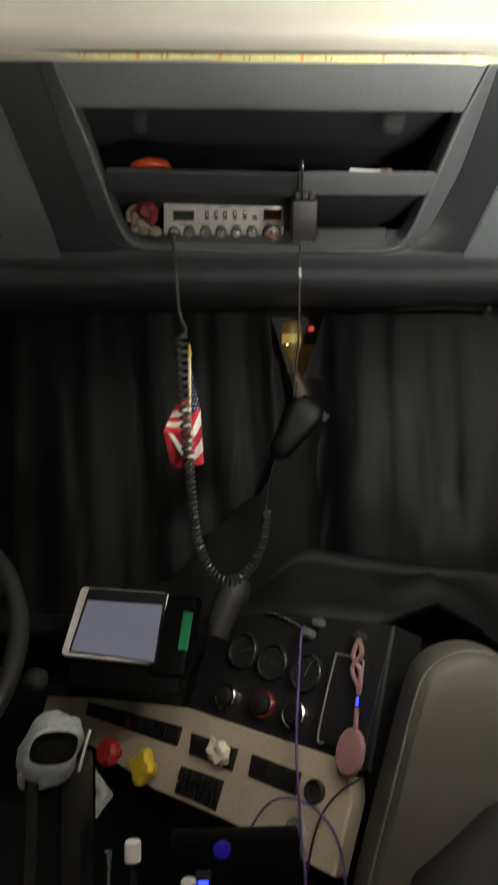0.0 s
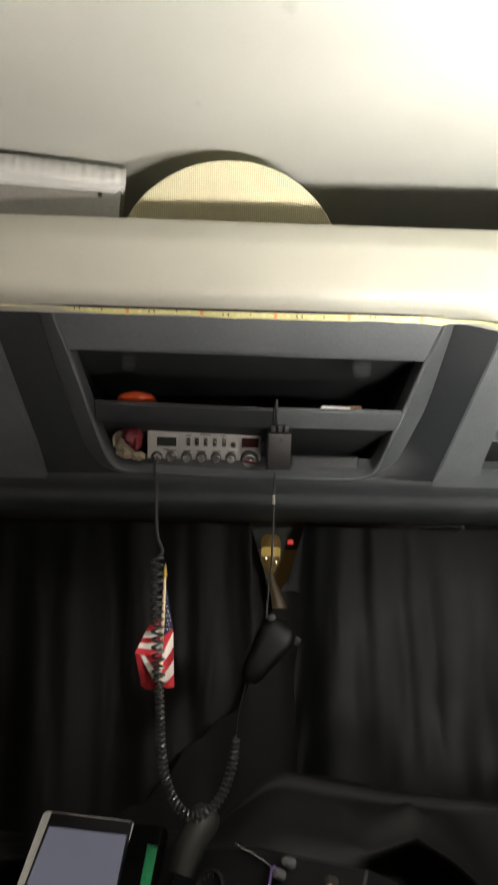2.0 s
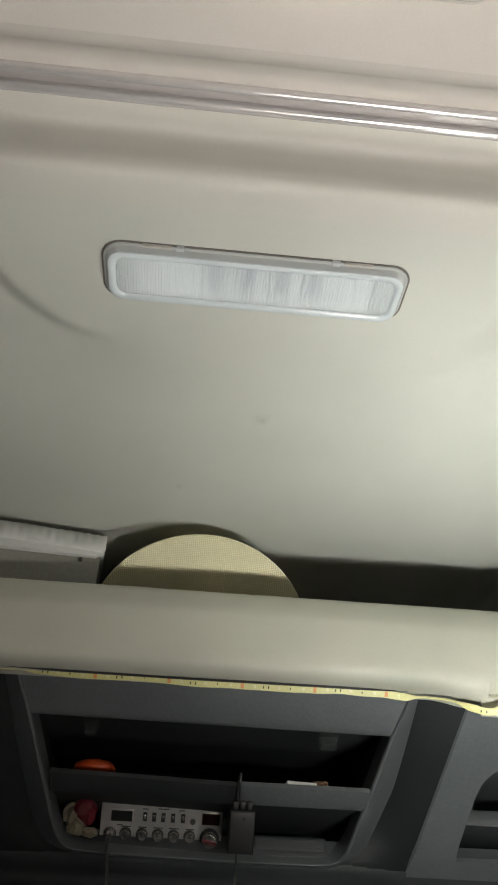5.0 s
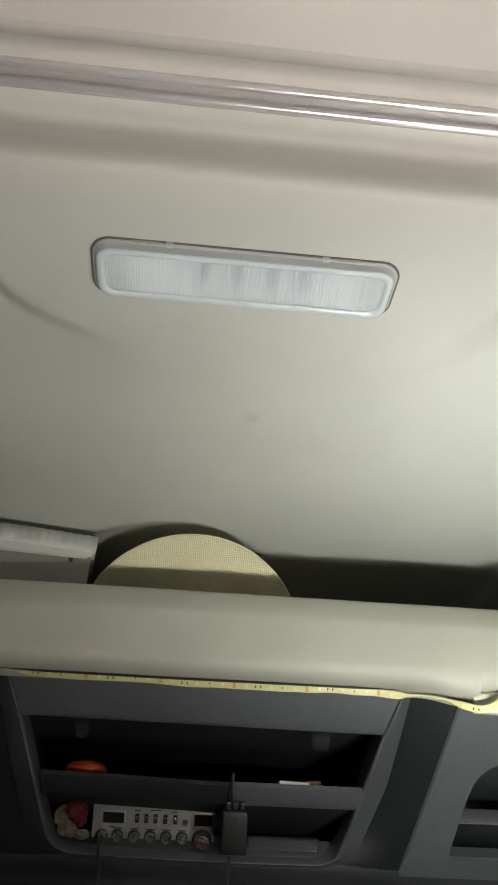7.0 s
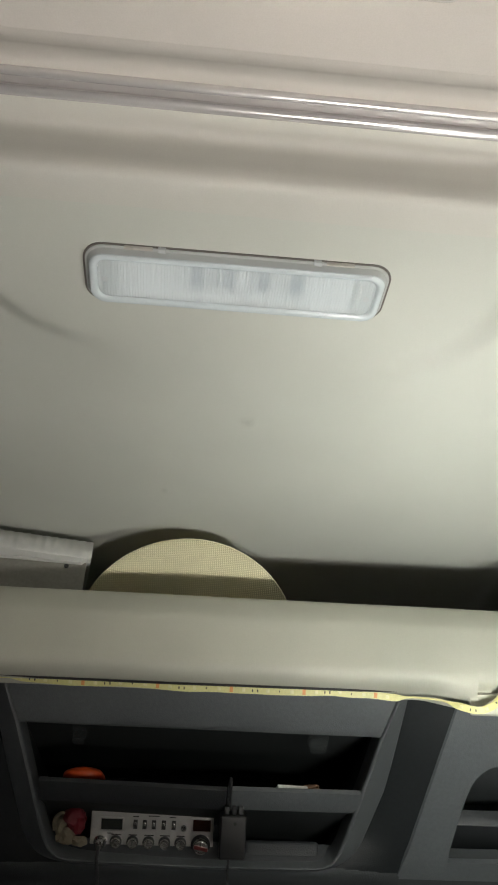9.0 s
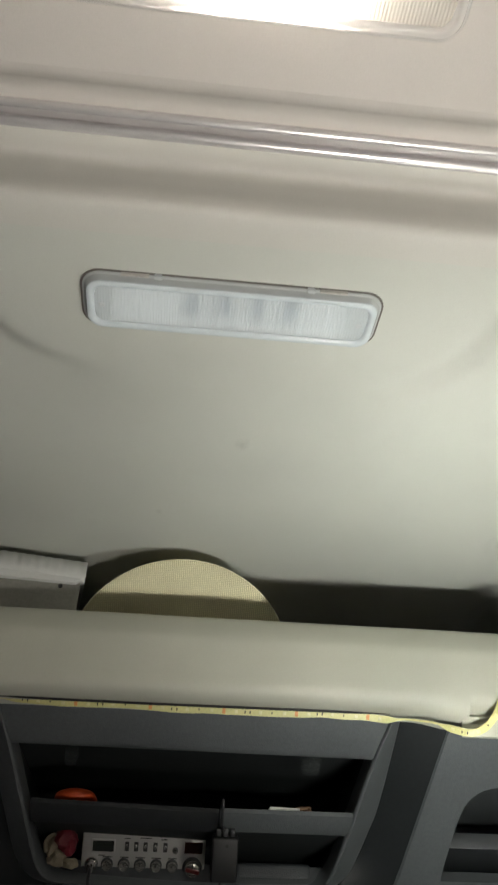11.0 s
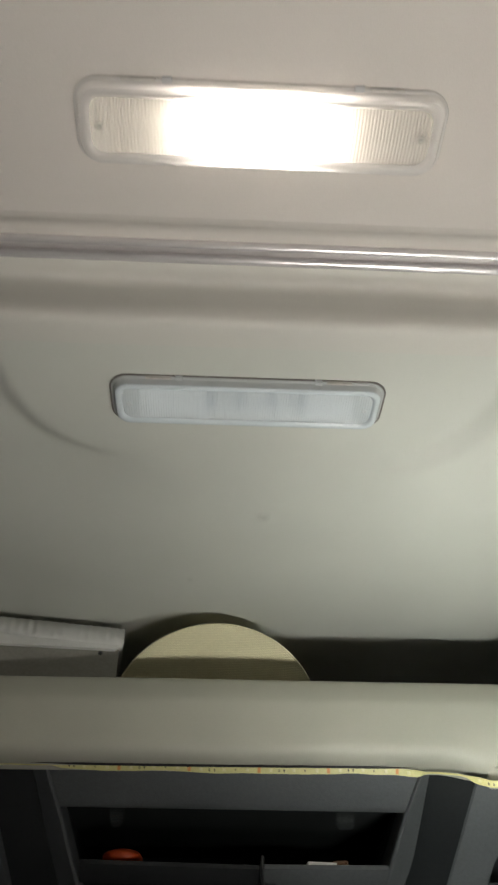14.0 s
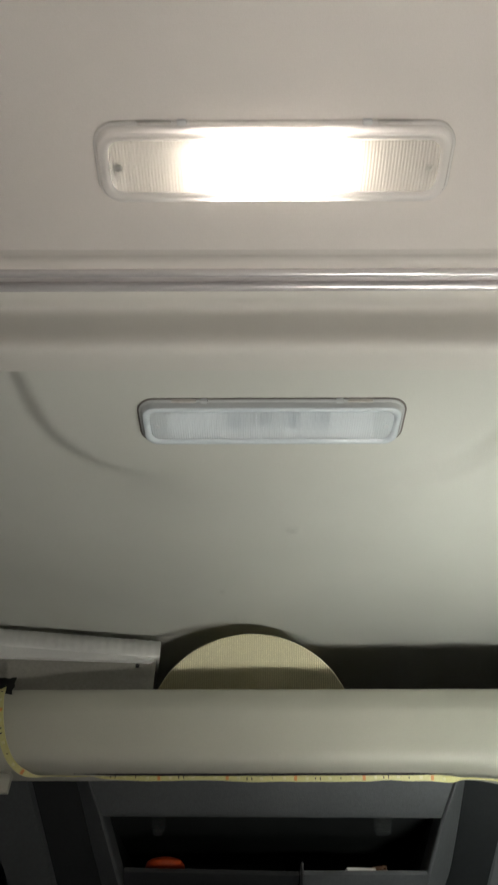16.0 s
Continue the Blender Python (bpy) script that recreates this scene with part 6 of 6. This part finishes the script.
def driver_side():
    # steering wheel
    t = thing("steering_column", "black steering column with a worn wheel", "steering wheel", (-0.30, 1.30, 1.10))
    m = pose(-0.311, 1.115, 1.375, 50, 0, 0)
    bm = bmesh.new()
    tube(bm, [m @ Vector((0.214 * math.cos(a), 0.214 * math.sin(a), 0)) for a in (2 * math.pi * k / 64 for k in range(65))], 0.0135, 12, False)
    part("rim", bm, M["rubber"], t, "black grained rim")
    bm = bmesh.new()
    lathe(bm, [(0, 0.01), (0.06, 0.006), (0.075, -0.02), (0.06, -0.06), (0.03, -0.16), (0.03, -0.35)], m, 24)
    part("hub", bm, M["black"], t)
    for a in (0, 120, 240):
        bm = bmesh.new()
        box(bm, (0.06, -0.012, -0.022), (0.21, 0.012, -0.008), m @ Matrix.Rotation(radians(a + 30), 4, "Z"), 0.004)
        part("spoke", bm, M["black"], t)
    # control stalk with its knob
    t = thing("control_stalk", "black control stalk on the steering column", "stalk", (-0.12, 1.22, 1.29))
    bm = bmesh.new()
    tube(bm, smooth([(-0.25, 1.24, 1.26), (-0.15, 1.21, 1.30), (-0.10, 1.20, 1.318)], 5), 0.008, 10)
    part("lever", bm, M["black"], t)
    bm = bmesh.new()
    lump(bm, (-0.092, 1.198, 1.318), (0.017, 0.017, 0.016), 0.4, 0.02)
    part("knob", bm, M["rubber"], t)
    # thin white bag stretched open round a dark cup
    t = thing("waste_bag", "thin white plastic bag stretched open and hung by the steering column", "bag", (-0.06, 1.15, 1.18))
    bm = bmesh.new()
    loops = []
    for k in range(7):
        s = k / 6
        loop = []
        for j in range(40):
            a = 2 * math.pi * j / 40
            # squarish mouth, pulled thin towards the clip
            r = (abs(math.cos(a)) ** 3 + abs(math.sin(a)) ** 3) ** (-1 / 3) * (1 - 0.16 * s * max(math.cos(a), 0))
            r *= 1.0 + 0.16 * s * noise.noise((math.cos(a) * 1.5, math.sin(a) * 1.5, s * 2)) + 0.06 * s * noise.noise((math.cos(a) * 4, math.sin(a) * 4, s * 5))
            rx, rz = 0.030 + 0.014 * s, 0.018 + 0.028 * s
            loop.append(Vector((-0.055 + rx * r * math.cos(a) - 0.009 * s + 0.22 * rz * r * math.sin(a), 1.140 + 0.030 * s * s + 0.01 * math.sin(a) + 0.022 * s * noise.noise((math.cos(a) * 3, math.sin(a) * 3, s * 4 + 3)), 1.243 + rz * r * math.sin(a) - 0.014 * s)))
        loops.append(loop)
    loft(bm, loops)
    bmesh.ops.solidify(bm, geom=bm.faces[:], thickness=0.0008)
    part("bag", bm, M["bagwhite"], t)
    # a dark lump fills the bag's open mouth
    bm = bmesh.new()
    lump(bm, (-0.060, 1.176, 1.234), (0.036, 0.012, 0.030), 8.0, 0.3)
    part("dark_filling", bm, M["blackcloth"], t, "dark lump filling the bag's mouth")
    bm = bmesh.new()
    tube(bm, [(-0.010, 1.150, 1.262), (-0.016, 1.150, 1.240), (-0.024, 1.149, 1.210)], 0.0022, 8)
    part("clip", bm, M["paper"], t, "thin white clip")
    bm = bmesh.new()
    sheet(bm, [[Vector((-0.002 + 0.024 * b * (1 - abs(2 * a - 1.05)) + 0.002 * noise.noise((a * 4, b * 3, 1)), 1.148 + 0.006 * noise.noise((a * 3, b * 3, 4)), 1.213 - 0.064 * a)) for b in span(0, 1, 8)] for a in span(0, 1, 14)])
    bmesh.ops.solidify(bm, geom=bm.faces[:], thickness=0.0008)
    solo("white_rag", bm, M["bagwhite"], "white cloth corner hanging from the column cover", "rag")
    bm = bmesh.new()
    box(bm, (-0.050, 1.16, 0.0), (-0.022, 1.26, 1.205), pose(0, 0, 0), 0.010)
    solo("column_cover", bm, M["black"], "black lower cover beside the steering column", "cover")
    bm = bmesh.new()
    tube(bm, smooth([(-0.085, 1.15, 1.20), (-0.088, 1.15, 1.12), (-0.092, 1.15, 0.9), (-0.095, 1.15, 0.0)], 4), 0.009, 8)
    solo("steering_column_pole", bm, M["postgrey"], "dull grey pole beside the steering column", "pole")


def seat_and_console():
    t = thing("passenger_seat", "taupe vinyl passenger seat with pale piping", "seat", (0.65, 1.1, 0.0))
    edge = [(0.312, 0.98), (0.341, 1.083), (0.380, 1.210), (0.414, 1.315), (0.432, 1.345), (0.458, 1.361), (0.488, 1.367), (0.520, 1.362), (0.548, 1.346), (0.568, 1.315), (0.605, 1.210), (0.660, 0.98), (0.66, 0.60), (0.312, 0.60)]
    cur = smooth([(x, 0, z) for x, z in edge[:12]], 5)
    cur = [Vector((p.x, p.z)) for p in cur] + [Vector(edge[12]), Vector(edge[13])]

    cur = [Vector((p.x + 0.003, p.y - 0.006)) for p in cur]

    def ring(shrink, y):
        c = Vector((0.49, 1.05))
        return [Vector((p.x + (c.x - p.x) * shrink, y + 0.10 * (p.y - 1.1), p.y + (c.y - p.y) * shrink)) for p in cur]
    bm = bmesh.new()
    loft(bm, [ring(0.16, 1.080), ring(0.06, 1.084), ring(0.02, 1.092), ring(0.0, 1.105), ring(0.0, 1.17), ring(0.05, 1.19)], True, True)
    part("backrest", bm, M["seat"], t)
    bm = bmesh.new()
    tube(bm, ring(0.004, 1.098)[:-2], 0.0022, 8)
    part("piping", bm, M["piping"], t, "pale piping round the backrest")
    bm = bmesh.new()
    box(bm, (0.32, 1.12, 0.42), (0.68, 1.42, 0.60), bevel=0.04, seg=4)
    part("cushion", bm, M["seat"], t)
    bm = bmesh.new()
    box(bm, (0.36, 1.14, 0.0), (0.64, 1.40, 0.42), bevel=0.01)
    part("base", bm, M["black"], t)
    # black bag behind the seat
    bm = bmesh.new()
    lump(bm, (0.53, 0.93, 1.08), (0.19, 0.08, 0.17), 3.0, 0.10)
    lump(bm, (0.53, 0.93, 0.52), (0.20, 0.09, 0.52), 6.0, 0.05)
    solo("black_bag", bm, M["rubber"], "black soft bag standing behind the passenger seat", "bag")
    # floor console with bottles
    t = thing("floor_console", "black console standing between the seats", "console", (0.135, 1.11, 0.0))
    bm = bmesh.new()
    box(bm, (-0.03, 0.98, 0.0), (0.30, 1.24, 1.02), bevel=0.02, seg=3)
    part("body", bm, M["micblack"], t)
    bm = bmesh.new()
    box(bm, (0.09, 1.20, 1.016), (0.27, 1.24, 1.098), bevel=0.008, seg=2)
    part("riser", bm, M["micblack"], t, "low black riser at the back")
    bm = bmesh.new()
    for x0, x1 in ((-0.02, -0.012), (0.262, 0.27)):
        box(bm, (x0, 0.99, 1.016), (x1, 1.19, 1.034), bevel=0.003)
    box(bm, (-0.012, 0.985, 1.016), (0.262, 0.993, 1.030), bevel=0.003)
    part("tray_rim", bm, M["micblack"], t)
    for x, y, h, r, cap in ((0.028, 1.05, 0.118, 0.008, False), (0.057, 1.05, 0.128, 0.009, True), (0.123, 1.05, 0.086, 0.014, True)):
        t = thing("bottle", "small clear bottle with a white cap on the console" if cap else "small bright steel bottle on the console", "bottle", (x, y, 1.02), group="bottles on the console")
        bm = bmesh.new()
        slim = r * 0.62
        lathe(bm, [(0, 0), (slim, 0), (slim, h * 0.72), (slim * 0.6, h * 0.84), (slim * 0.6, h)], Matrix.Translation((x, y, 1.02)), 18)
        part("body", bm, M["smoked"] if cap else M["chrome"], t, "smoky clear body" if cap else "")
        bm = bmesh.new()
        rc = 0.0098 if cap else 0.005
        lathe(bm, [(rc, h * 0.93), (rc, h * 1.08), (rc * 0.9, h * 1.10), (0, h * 1.10)], Matrix.Translation((x, y, 1.02)), 18)
        part("cap", bm, M["paper"] if cap else M["chrome"], t, "white cap" if cap else "")
    bm = bmesh.new()
    lathe(bm, [(0, -0.002), (0.012, -0.002), (0.012, 0.002), (0.008, 0.004), (0, 0.004)], Matrix.Translation((0.162, 1.198, 1.083)) @ Matrix.Rotation(math.pi / 2, 4, "X"), 18)
    solo("blue_pilot_lamp", bm, M["bluedim"], "dim blue pilot light set in the black console", "pilot light")
    t = thing("charging_plug", "small black charging plug with a blue glow beside a bottle", "plug", (0.139, 1.055, 1.02))
    bm = bmesh.new()
    box(bm, (0.131, 1.046, 1.02), (0.149, 1.064, 1.120), bevel=0.003)
    part("body", bm, M["rubber"], t)
    bm = bmesh.new()
    box(bm, (0.134, 1.0445, 1.092), (0.146, 1.047, 1.115), bevel=0.001)
    part("pilot_light", bm, M["bluelight"], t, "glowing blue pilot light")


straw_hat()
white_case()
radio()
microphone()
charger()
cubby_things()
desk_flag()
windshield()
dashboard()
dash_things()
driver_side()
seat_and_console()
